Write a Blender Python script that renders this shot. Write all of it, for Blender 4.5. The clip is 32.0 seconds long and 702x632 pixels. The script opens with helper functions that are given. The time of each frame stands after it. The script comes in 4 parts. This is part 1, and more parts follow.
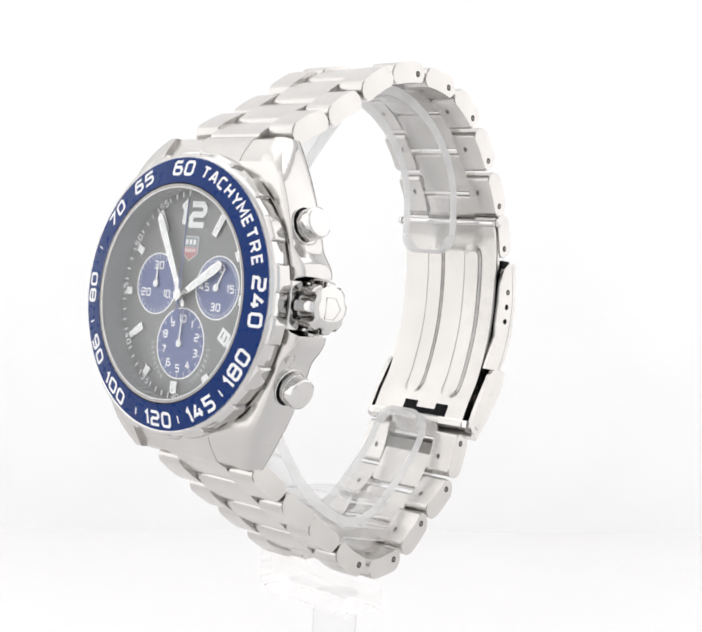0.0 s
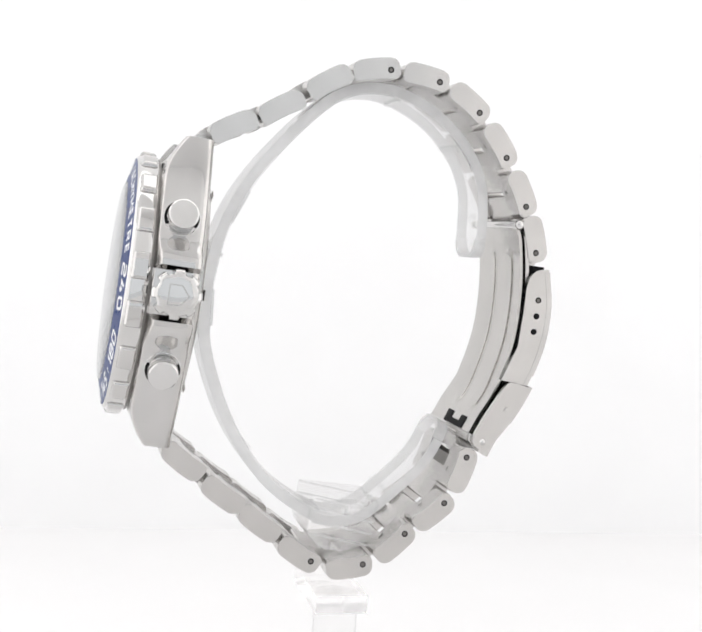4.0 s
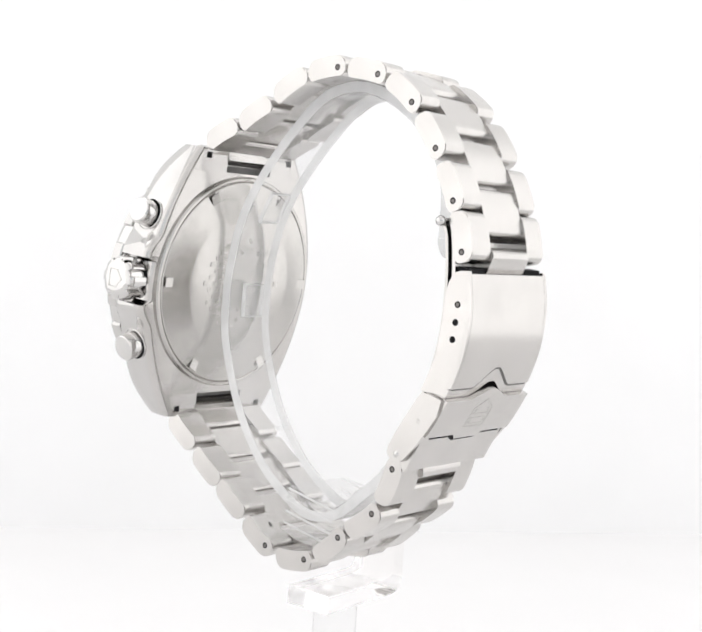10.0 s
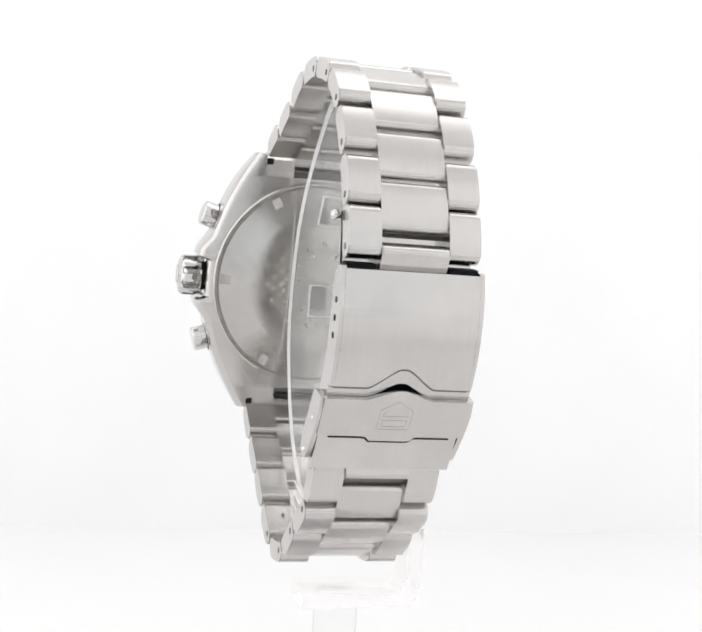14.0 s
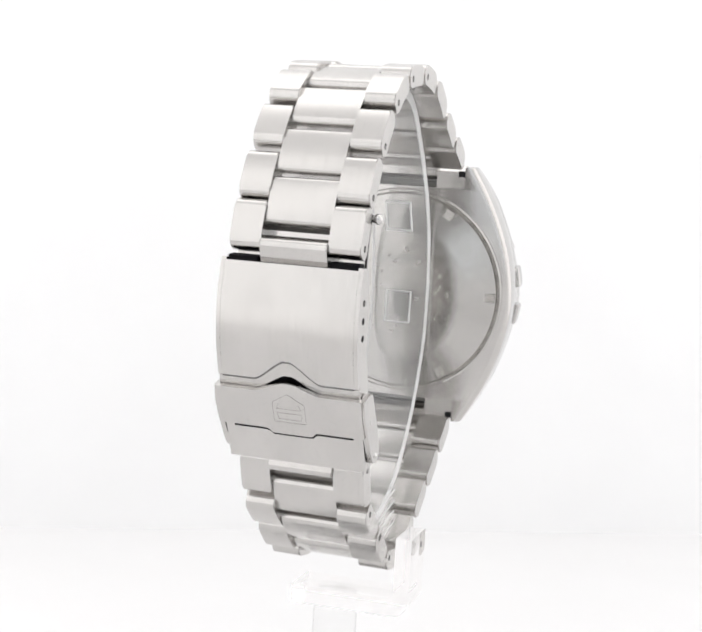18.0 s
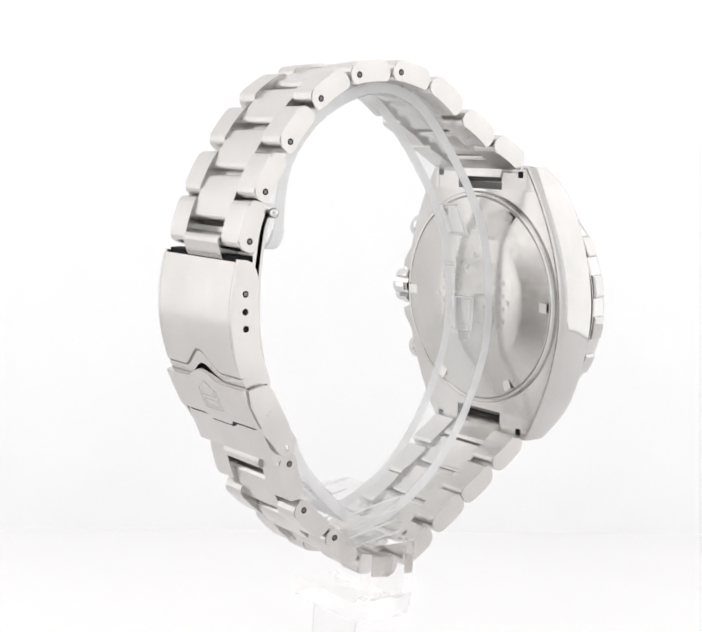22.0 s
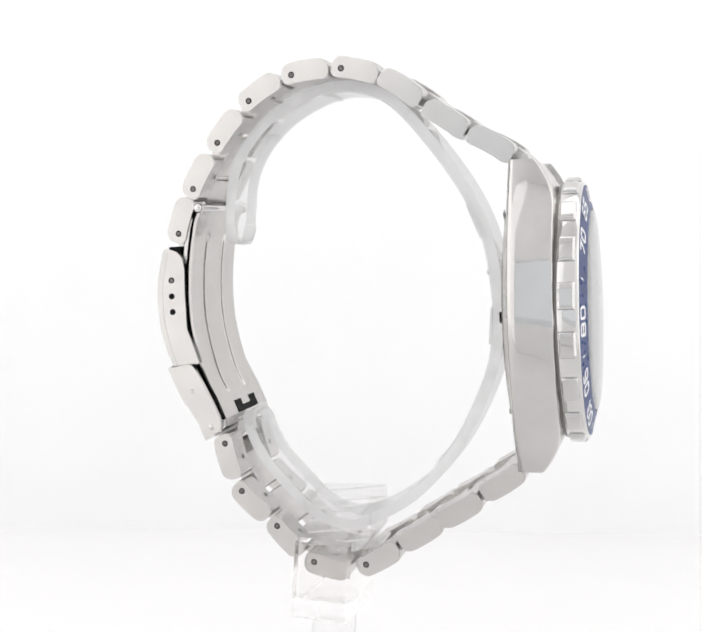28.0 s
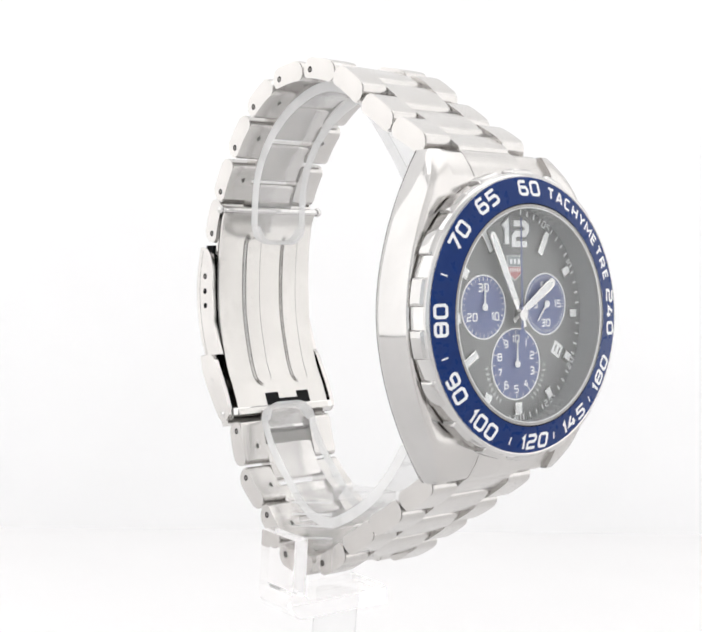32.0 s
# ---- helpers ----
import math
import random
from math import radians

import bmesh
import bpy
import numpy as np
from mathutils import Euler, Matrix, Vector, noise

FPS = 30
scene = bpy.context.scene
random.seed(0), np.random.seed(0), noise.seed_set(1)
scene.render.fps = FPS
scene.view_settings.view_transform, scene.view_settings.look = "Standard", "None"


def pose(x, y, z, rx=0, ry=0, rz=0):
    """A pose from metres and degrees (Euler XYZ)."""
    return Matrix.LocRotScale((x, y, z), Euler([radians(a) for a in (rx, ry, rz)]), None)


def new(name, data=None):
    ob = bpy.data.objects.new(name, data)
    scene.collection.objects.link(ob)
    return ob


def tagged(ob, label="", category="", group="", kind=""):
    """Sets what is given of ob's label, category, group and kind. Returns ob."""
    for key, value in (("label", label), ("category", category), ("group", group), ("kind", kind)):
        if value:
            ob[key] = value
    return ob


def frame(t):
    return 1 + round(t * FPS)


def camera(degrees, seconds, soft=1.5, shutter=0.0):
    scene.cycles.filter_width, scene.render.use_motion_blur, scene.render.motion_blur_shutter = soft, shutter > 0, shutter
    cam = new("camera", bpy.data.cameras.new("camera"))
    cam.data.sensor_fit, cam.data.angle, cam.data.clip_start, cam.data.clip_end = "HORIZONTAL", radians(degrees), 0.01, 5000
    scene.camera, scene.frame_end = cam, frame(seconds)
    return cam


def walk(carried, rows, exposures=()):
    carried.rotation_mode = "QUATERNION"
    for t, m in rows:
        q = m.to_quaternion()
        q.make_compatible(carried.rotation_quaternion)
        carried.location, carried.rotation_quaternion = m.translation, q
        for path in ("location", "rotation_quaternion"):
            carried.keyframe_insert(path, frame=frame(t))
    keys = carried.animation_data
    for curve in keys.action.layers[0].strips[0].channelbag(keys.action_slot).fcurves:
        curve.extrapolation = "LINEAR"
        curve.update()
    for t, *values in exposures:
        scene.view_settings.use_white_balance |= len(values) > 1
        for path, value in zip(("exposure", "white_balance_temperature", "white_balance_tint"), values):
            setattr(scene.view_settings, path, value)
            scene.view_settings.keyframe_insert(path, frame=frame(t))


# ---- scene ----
# Lengths of the watch and its stand are in millimetres; the table top is z = 0.
MM = 0.001
EYE_HEIGHT = 105.0
TURN = -8.6504          # degrees a second of the turntable
cam = camera(30.877, 32.0, soft=2.0)
EYE = pose(0, -0.217, EYE_HEIGHT * MM, 85.347, -3.392, 0.350)
walk(cam, [(0, EYE), (32, EYE)])

# the watch's own frame: x towards three o'clock, y towards twelve, z out of the dial
FRAME = Matrix(((0.743942, 0.052965, -0.666142, -25.126 * MM),
                (-0.668035, 0.083891, -0.739386, -27.332 * MM),
                (0.016722, 0.995066, 0.097792, (EYE_HEIGHT - 13.723) * MM),
                (0, 0, 0, 1)))
STAND = pose(0, 0, 0, 0, 0, -41.92)


# ---- light ----
def make_world():
    world = bpy.data.worlds.new("room_light")
    world.use_nodes = True
    bg = world.node_tree.nodes["Background"]
    bg.inputs[0].default_value = (0.93, 0.965, 1.0, 1)
    bg.inputs[1].default_value = 0.80
    scene.world = world


def area_lamp(name, m, sx, sy, watts, color=(1, 1, 1)):
    d = bpy.data.lights.new(name, "AREA")
    d.shape, d.size, d.size_y, d.energy, d.color = "RECTANGLE", sx, sy, watts, color
    ob = new(name, d)
    ob.matrix_world = m
    return ob


make_world()
WARM = (1.0, 0.992, 0.984)
# a lamp panel under the top cloth; the side cloths glow evenly
area_lamp("ceiling_lamp", pose(0, 0.075, 0.440, 0, 0, 0), 0.62, 0.22, 0.33, WARM)
area_lamp("side_lamp", pose(-0.352, -0.035, 0.225, 0, -90, 0), 0.44, 0.32, 0.225, WARM)
area_lamp("side_lamp", pose(0.352, 0.035, 0.225, 0, 90, 0), 0.44, 0.44, 0.30, WARM)
# added front fill, unseen; its strength is set by the tones of the steel
area_lamp("front_fill", pose(-0.220, -0.192, 0.225, 90, 0, 0), 0.26, 0.43, 0.110, WARM)
area_lamp("front_fill", pose(0.238, -0.192, 0.225, 90, 0, 0), 0.226, 0.43, 0.035, WARM)
scene.view_settings.exposure = 0.46


# ---- materials ----
def material(name):
    m = bpy.data.materials.new(name)
    m.use_nodes = True
    nt = m.node_tree
    return m, nt, nt.nodes["Principled BSDF"]


def node(nt, kind, **inputs):
    n = nt.nodes.new(kind)
    for key, value in inputs.items():
        n.inputs[key.replace("_", " ")].default_value = value
    return n


def grain(nt, stretch, scale, detail=3.0):
    """Noise over object space, drawn out by stretch."""
    co = nt.nodes.new("ShaderNodeTexCoord")
    mp = nt.nodes.new("ShaderNodeMapping")
    mp.inputs["Scale"].default_value = stretch
    nt.links.new(co.outputs["Object"], mp.inputs["Vector"])
    no = node(nt, "ShaderNodeTexNoise", Scale=scale, Detail=detail)
    nt.links.new(mp.outputs[0], no.inputs["Vector"])
    return no


def ramp(nt, source, lo, hi, a, b):
    r = node(nt, "ShaderNodeMapRange")
    for key, value in (("From Min", lo), ("From Max", hi), ("To Min", a), ("To Max", b)):
        r.inputs[key].default_value = value
    nt.links.new(source, r.inputs["Value"])
    return r.outputs[0]


def steel(name, color, rough, spread, stretch, bump=0.0, scale=900.0, aniso=0.0, streak=0.0):
    """Steel; aniso draws the gloss out across brush lines that run along y, streak is how far those lines darken."""
    m, nt, p = material(name)
    p.inputs["Metallic"].default_value = 1.0
    if aniso:
        tangent = nt.nodes.new("ShaderNodeTangent")
        tangent.direction_type, tangent.axis = "RADIAL", "X"
        nt.links.new(tangent.outputs[0], p.inputs["Tangent"])
        p.inputs["Anisotropic"].default_value = aniso
        p.inputs["Anisotropic Rotation"].default_value = 0.25
    fine = grain(nt, stretch, scale)
    wide = grain(nt, (1, 1, 1), 130.0)
    nt.links.new(ramp(nt, fine.outputs[0], 0.3, 0.7, rough - spread, rough + spread), p.inputs["Roughness"])
    mix = nt.nodes.new("ShaderNodeMix")
    mix.data_type = "RGBA"
    mix.inputs["A"].default_value = (*color, 1)
    mix.inputs["B"].default_value = (*(c * 0.93 for c in color), 1)
    nt.links.new(ramp(nt, wide.outputs[0], 0.35, 0.65, 0, 1), mix.inputs["Factor"])
    last = mix.outputs["Result"]
    if streak:
        lines = grain(nt, (1.0, 0.06, 0.3), 3200.0, 4.0)
        dark = nt.nodes.new("ShaderNodeMix")
        dark.data_type = "RGBA"
        dark.inputs["B"].default_value = (*(c * 0.55 for c in color), 1)
        nt.links.new(last, dark.inputs["A"])
        nt.links.new(ramp(nt, lines.outputs[0], 0.42, 0.72, 0, streak), dark.inputs["Factor"])
        last = dark.outputs["Result"]
    nt.links.new(last, p.inputs["Base Color"])
    if bump:
        b = node(nt, "ShaderNodeBump", Strength=bump, Distance=0.00002)
        nt.links.new(fine.outputs[0], b.inputs["Height"])
        nt.links.new(b.outputs[0], p.inputs["Normal"])
    return m


def paint(name, color, rough=0.4, metal=0.0, spread=0.06, scale=1500.0, coat=0.0, fade=0.9, gloss=0.5):
    m, nt, p = material(name)
    no = grain(nt, (1, 1, 1), scale)
    mix = nt.nodes.new("ShaderNodeMix")
    mix.data_type = "RGBA"
    mix.inputs["A"].default_value = (*color, 1)
    mix.inputs["B"].default_value = (*(c * fade for c in color), 1)
    nt.links.new(ramp(nt, no.outputs[0], 0.35, 0.65, 0, 1), mix.inputs["Factor"])
    nt.links.new(mix.outputs["Result"], p.inputs["Base Color"])
    nt.links.new(ramp(nt, no.outputs[0], 0.3, 0.7, rough - spread, rough + spread), p.inputs["Roughness"])
    p.inputs["Metallic"].default_value = metal
    p.inputs["Coat Weight"].default_value = coat
    p.inputs["Specular IOR Level"].default_value = gloss
    return m


def clear(name, ior, tint, gloss_rough=0.02, haze=0.0):
    """Thin clear crystal: it lets the view through and mirrors at a slant."""
    m = bpy.data.materials.new(name)
    m.use_nodes = True
    nt = m.node_tree
    nt.nodes.clear()
    out = nt.nodes.new("ShaderNodeOutputMaterial")
    mix = nt.nodes.new("ShaderNodeMixShader")
    lw = node(nt, "ShaderNodeLayerWeight", Blend=0.5)
    po = nt.nodes.new("ShaderNodeMath")
    po.operation = "POWER"
    po.inputs[1].default_value = 5.0
    nt.links.new(lw.outputs["Facing"], po.inputs[0])
    f0 = ((ior - 1) / (ior + 1)) ** 2
    tr = node(nt, "ShaderNodeBsdfTransparent", Color=(*tint, 1))
    gl = node(nt, "ShaderNodeBsdfGlossy", Roughness=gloss_rough)
    nt.links.new(ramp(nt, po.outputs[0], 0, 1, f0, 1.0), mix.inputs[0])
    nt.links.new(tr.outputs[0], mix.inputs[1])
    nt.links.new(gl.outputs[0], mix.inputs[2])
    last = mix.outputs[0]
    # white mixed in for the light that solid acrylic would bend through
    if haze:
        milk = nt.nodes.new("ShaderNodeMixShader")
        df = node(nt, "ShaderNodeBsdfDiffuse", Color=(0.97, 0.97, 0.97, 1))
        ts = node(nt, "ShaderNodeBsdfTranslucent", Color=(0.97, 0.97, 0.97, 1))
        both = nt.nodes.new("ShaderNodeMixShader")
        nt.links.new(df.outputs[0], both.inputs[1])
        nt.links.new(ts.outputs[0], both.inputs[2])
        no = grain(nt, (1, 1, 1), 220.0)
        nt.links.new(ramp(nt, no.outputs[0], 0.35, 0.65, haze * 0.93, haze * 1.07), milk.inputs[0])
        nt.links.new(last, milk.inputs[1])
        nt.links.new(both.outputs[0], milk.inputs[2])
        last = milk.outputs[0]
    nt.links.new(last, out.inputs[0])
    return m


STEEL = (0.588, 0.570, 0.552)
BRUSHED = steel("brushed_steel", (0.60, 0.583, 0.565), 0.24, 0.03, (1.0, 0.02, 0.2), 0.0, 6000.0, 0.70, 0.10)
BRUSHED_SIDE = steel("satin_steel", STEEL, 0.21, 0.01, (0.3, 0.3, 1.0), 0.0, 5000.0)
FLANK = steel("polished_flank_steel", (0.575, 0.564, 0.552), 0.06, 0.02, (1, 1, 1), 0.0, 300.0)
POLISHED = steel("polished_steel", (0.63, 0.62, 0.608), 0.04, 0.015, (1, 1, 1), 0.0, 300.0)
BACK = steel("turned_steel", (0.54, 0.525, 0.505), 0.22, 0.05, (1, 1, 1), 0.0, 700.0)
# darkened steel for pin heads, and for shade painted into gaps and slots
DARK_STEEL = steel("dark_steel", (0.20, 0.19, 0.18), 0.4, 0.05, (1, 1, 1), 0.0, 700.0)
ETCHED = steel("etched_steel", (0.515, 0.50, 0.48), 0.25, 0.05, (1, 1, 1), 0.0, 700.0)
# near-black for the button rings, and for shade in holes, slots and gaps
BLACK = paint("recess_shade_black", (0.010, 0.010, 0.011), 0.6, gloss=0.08)
BLUE = paint("blue_anodised", (0.008, 0.032, 0.150), 0.30, 0.0, 0.05, 900.0, gloss=0.14)
DIAL = paint("anthracite_dial", (0.215, 0.215, 0.209), 0.35, 0.0, 0.02, 700.0, fade=0.985)
SUBBLUE = paint("blue_subdial", (0.115, 0.140, 0.300), 0.35, 0.0, 0.02, 700.0, fade=0.985)
WHITE = paint("white_print", (0.90, 0.90, 0.90), 0.5)
LUME = paint("lume_and_glint_white", (0.92, 0.925, 0.91), 0.55)
RED = paint("red_enamel", (0.52, 0.24, 0.23), 0.4)
GREEN = paint("grey_enamel", (0.30, 0.33, 0.34), 0.4)
INK = paint("grey_print", (0.62, 0.62, 0.62), 0.5)
# dark grey for small stamped marks, and for shade painted in grooves and gaps
STAMP_SHADE = paint("stamp_and_shade", (0.16, 0.155, 0.15), 0.5)
FLANGE = paint("grey_flange", (0.34, 0.342, 0.34), 0.3)
SEAT = paint("beige_grey_gasket", (0.40, 0.375, 0.36), 0.4)
CRYSTAL = clear("sapphire_crystal", 1.46, (0.985, 0.988, 0.99))
ACRYLIC = clear("clear_acrylic", 1.49, (0.99, 0.99, 0.99), 0.05, 0.02)


CLIP_CLEAR = clear("clip_acrylic", 1.49, (0.99, 0.988, 0.986), 0.04, 0.05)
CUFF_CLEAR = clear("cuff_acrylic", 1.49, (0.99, 0.99, 0.99), 0.03, 0.08)
# milky white stands in for light carried to the acrylic's cut edges
EDGE_LIGHT = clear("acrylic_edge_light", 1.3, (0.99, 0.99, 0.99), 0.10, 0.50)


def moulded(name, ior, rough):
    m, nt, p = material(name)
    p.inputs["Base Color"].default_value = (0.985, 0.975, 0.97, 1)
    p.inputs["Transmission Weight"].default_value = 1.0
    p.inputs["IOR"].default_value = ior
    no = grain(nt, (1, 1, 1), 400.0)
    nt.links.new(ramp(nt, no.outputs[0], 0.3, 0.7, rough * 0.6, rough * 1.4), p.inputs["Roughness"])
    return m


MOULDED = moulded("moulded_acrylic", 1.2, 0.08)
TENT = paint("white_tent_cloth", (0.92, 0.92, 0.924), 0.9, 0.0, 0.03, 25.0, fade=0.985)
TABLE = paint("white_table_sheet", (0.845, 0.840, 0.842), 0.8, 0.0, 0.05, 18.0, fade=0.985)
PANEL = paint("grey_green_panel", (0.62, 0.645, 0.635), 0.6, 0.0, 0.05, 30.0, fade=0.97)


# ---- mesh tools ----
def part(name, bm, mat, parent, label="", m=None, smooth=True, scale=MM):
    """Links a bmesh, in millimetres, as one mesh object under a thing or part."""
    bm.transform(Matrix.Scale(scale, 4))
    bmesh.ops.recalc_face_normals(bm, faces=bm.faces)
    me = bpy.data.meshes.new(name)
    bm.to_mesh(me)
    bm.free()
    return put(name, me, mat, parent, label, m, smooth)


def put(name, me, mat, parent, label="", m=None, smooth=True):
    if mat is not None and not me.materials:
        me.materials.append(mat)
    if smooth:
        me.shade_smooth()
        me.set_sharp_from_angle(angle=radians(32))
    ob = new(name, me)
    ob.parent = parent
    ob.matrix_basis = m if m is not None else Matrix()
    if label:
        tagged(ob, label)
    return ob


def mm(x, y, z, rx=0, ry=0, rz=0):
    return pose(x * MM, y * MM, z * MM, rx, ry, rz)


def faces_between(bm, a, b, closed=True):
    n = len(a)
    for i in range(n if closed else n - 1):
        j = (i + 1) % n
        bm.faces.new((a[i], a[j], b[j], b[i]))


def lathe(bm, profile, steps=96, closed=True):
    """Turns (r, z) pairs about the z axis."""
    rings = []
    for k in range(steps):
        a = 2 * math.pi * k / steps
        rings.append([bm.verts.new((r * math.sin(a), r * math.cos(a), z)) for r, z in profile])
    for k in range(steps):
        faces_between(bm, rings[k], rings[(k + 1) % steps], closed)
    return bm


def disc(bm, r, z0, z1, steps=64, x=0, y=0):
    """A round plate."""
    lo = [bm.verts.new((x + r * math.sin(2 * math.pi * k / steps), y + r * math.cos(2 * math.pi * k / steps), z0)) for k in range(steps)]
    hi = [bm.verts.new((v.co.x, v.co.y, z1)) for v in lo]
    faces_between(bm, lo, hi)
    bm.faces.new(lo[::-1])
    bm.faces.new(hi)
    return bm


def prism(bm, outline, z0, z1):
    lo = [bm.verts.new((x, y, z0)) for x, y in outline]
    hi = [bm.verts.new((x, y, z1)) for x, y in outline]
    faces_between(bm, lo, hi)
    bm.faces.new(lo[::-1])
    bm.faces.new(hi)
    return bm


def prism_x(bm, outline, x0, x1):
    """An outline in (y, z) drawn out along x."""
    lo = [bm.verts.new((x0, y, z)) for y, z in outline]
    hi = [bm.verts.new((x1, y, z)) for y, z in outline]
    faces_between(bm, lo, hi)
    bm.faces.new(lo[::-1])
    bm.faces.new(hi)
    return bm


def box(bm, x0, x1, y0, y1, z0, z1):
    return prism(bm, [(x0, y0), (x1, y0), (x1, y1), (x0, y1)], z0, z1)


def soften(bm, width, segments=2, angle=35):
    edges = [e for e in bm.edges if len(e.link_faces) == 2 and e.calc_face_angle(0) > radians(angle)]
    bmesh.ops.bevel(bm, geom=edges, offset=width, segments=segments, affect="EDGES", clamp_overlap=True)
    return bm


def loft(bm, sections):
    rings = [[bm.verts.new(p) for p in s] for s in sections]
    for a, b in zip(rings, rings[1:]):
        faces_between(bm, a, b)
    bm.faces.new(rings[0][::-1])
    bm.faces.new(rings[-1])
    return bm


def smooth_line(points, count):
    """A Catmull-Rom line through the points, at even steps."""
    p = [Vector(q) for q in points]
    p = [2 * p[0] - p[1], *p, 2 * p[-1] - p[-2]]
    fine = []
    for i in range(1, len(p) - 2):
        for k in range(24):
            t = k / 24
            a, b, c, d = p[i - 1:i + 3]
            fine.append(0.5 * (2 * b + (c - a) * t + (2 * a - 5 * b + 4 * c - d) * t * t + (3 * b - a - 3 * c + d) * t ** 3))
    fine.append(p[-2])
    run = [0.0]
    for a, b in zip(fine, fine[1:]):
        run.append(run[-1] + (b - a).length)
    out, i = [], 0
    for k in range(count):
        s = run[-1] * k / (count - 1)
        while i < len(run) - 2 and run[i + 1] < s:
            i += 1
        f = (s - run[i]) / max(run[i + 1] - run[i], 1e-9)
        out.append(fine[i].lerp(fine[i + 1], min(f, 1.0)))
    return out


def sheet(bm, line, thick, xs, start=None, end=None, lift=None):
    """A bent plate: a line in (y, z), thickened to its left side, along the places xs; start and end (0 to 1 of the line) may follow x."""
    n = len(line)

    def at(s):
        s = max(0.0, min(1.0, s)) * (n - 1)
        i = min(int(s), n - 2)
        p = line[i].lerp(line[i + 1], s - i)
        d = (line[min(i + 1, n - 1)] - line[max(i - 1, 0)]).normalized()
        return p, Vector((-d.y, d.x))
    low, high = [], []
    for x in xs:
        a = start(x) if start else 0.0
        b = end(x) if end else 1.0
        rl, rh = [], []
        for k in range(n):
            s = a + (b - a) * k / (n - 1)
            p, nor = at(s)
            up = lift(x, s) if lift else 0.0
            q = p + nor * up
            r = p + nor * (thick + up)
            rl.append(bm.verts.new((x, q.x, q.y)))
            rh.append(bm.verts.new((x, r.x, r.y)))
        low.append(rl)
        high.append(rh)
    for a, b, c, d in zip(low, low[1:], high, high[1:]):
        faces_between(bm, a, b, False)
        faces_between(bm, c, d, False)
        bm.faces.new((a[0], b[0], d[0], c[0]))
        bm.faces.new((a[-1], b[-1], d[-1], c[-1]))
    for a, c in ((low[0], high[0]), (low[-1], high[-1])):
        faces_between(bm, a, c, False)
    return bm


GLYPHS = {
    "0": (1.0, ["O"]), "1": (0.42, ["0,.80 1,1 1,0"]), "2": (1.0, ["0,1 q,1 1,r 1,n m,.5 k,.5 0,j 0,0 1,0"]),
    "3": (1.0, ["0,1 q,1 1,r 1,n q,.5", "q,.5 1,j 1,c q,0 0,0", ".2,.5 q,.5"]), "4": (1.0, [".5,1 0,.28 1,.28", ".74,.62 .74,0"]),
    "5": (1.0, ["1,1 0,1 0,.56 q,.56 1,j 1,c q,0 0,0"]), "6": (1.0, [".85,1 k,1 0,r 0,c k,0 q,0 1,c 1,j q,.56 0,.56"]),
    "7": (0.95, ["0,1 1,1 .35,0"]), "8": (1.0, ["O", "0,.52 1,.52"]), "9": (1.0, [".15,0 q,0 1,c 1,r q,1 k,1 0,r 0,n k,.44 1,.44"]),
    "T": (1.0, ["0,1 1,1", ".5,1 .5,0"]), "A": (1.05, ["0,0 .42,1 .58,1 1,0", ".17,.32 .83,.32"]), "C": (0.95, ["1,1 k,1 0,r 0,c k,0 1,0"]),
    "H": (1.0, ["0,1 0,0", "1,1 1,0", "0,.5 1,.5"]), "Y": (1.05, ["0,1 .5,.45 1,1", ".5,.5 .5,0"]), "M": (1.25, ["0,0 0,1 .5,.32 1,1 1,0"]),
    "E": (0.88, ["1,1 0,1 0,0 1,0", "0,.5 .85,.5"]), "R": (1.0, ["0,0 0,1 q,1 1,r 1,n q,.46 0,.46", ".5,.46 1,0"])}


def stroke(bm, pts, thick, z0, z1, closed):
    """A flat line of even width with mitred corners."""
    n, sides = len(pts), []
    for i, p in enumerate(pts):
        a = (p - pts[i - 1]).normalized() if closed or i else None
        b = (pts[(i + 1) % n] - p).normalized() if closed or i < n - 1 else None
        a, b = a or b, b or a
        d = (a + b).normalized()
        nor = Vector((-d.y, d.x)) * (thick / 2 / max(0.5, d.dot(a)))
        sides.append((p + nor, p - nor))
    rings = [[bm.verts.new((l.x, l.y, z0)), bm.verts.new((r.x, r.y, z0)), bm.verts.new((r.x, r.y, z1)), bm.verts.new((l.x, l.y, z1))] for l, r in sides]
    for i in range(n if closed else n - 1):
        faces_between(bm, rings[i], rings[(i + 1) % n])
    if not closed:
        bm.faces.new(rings[0][::-1])
        bm.faces.new(rings[-1])


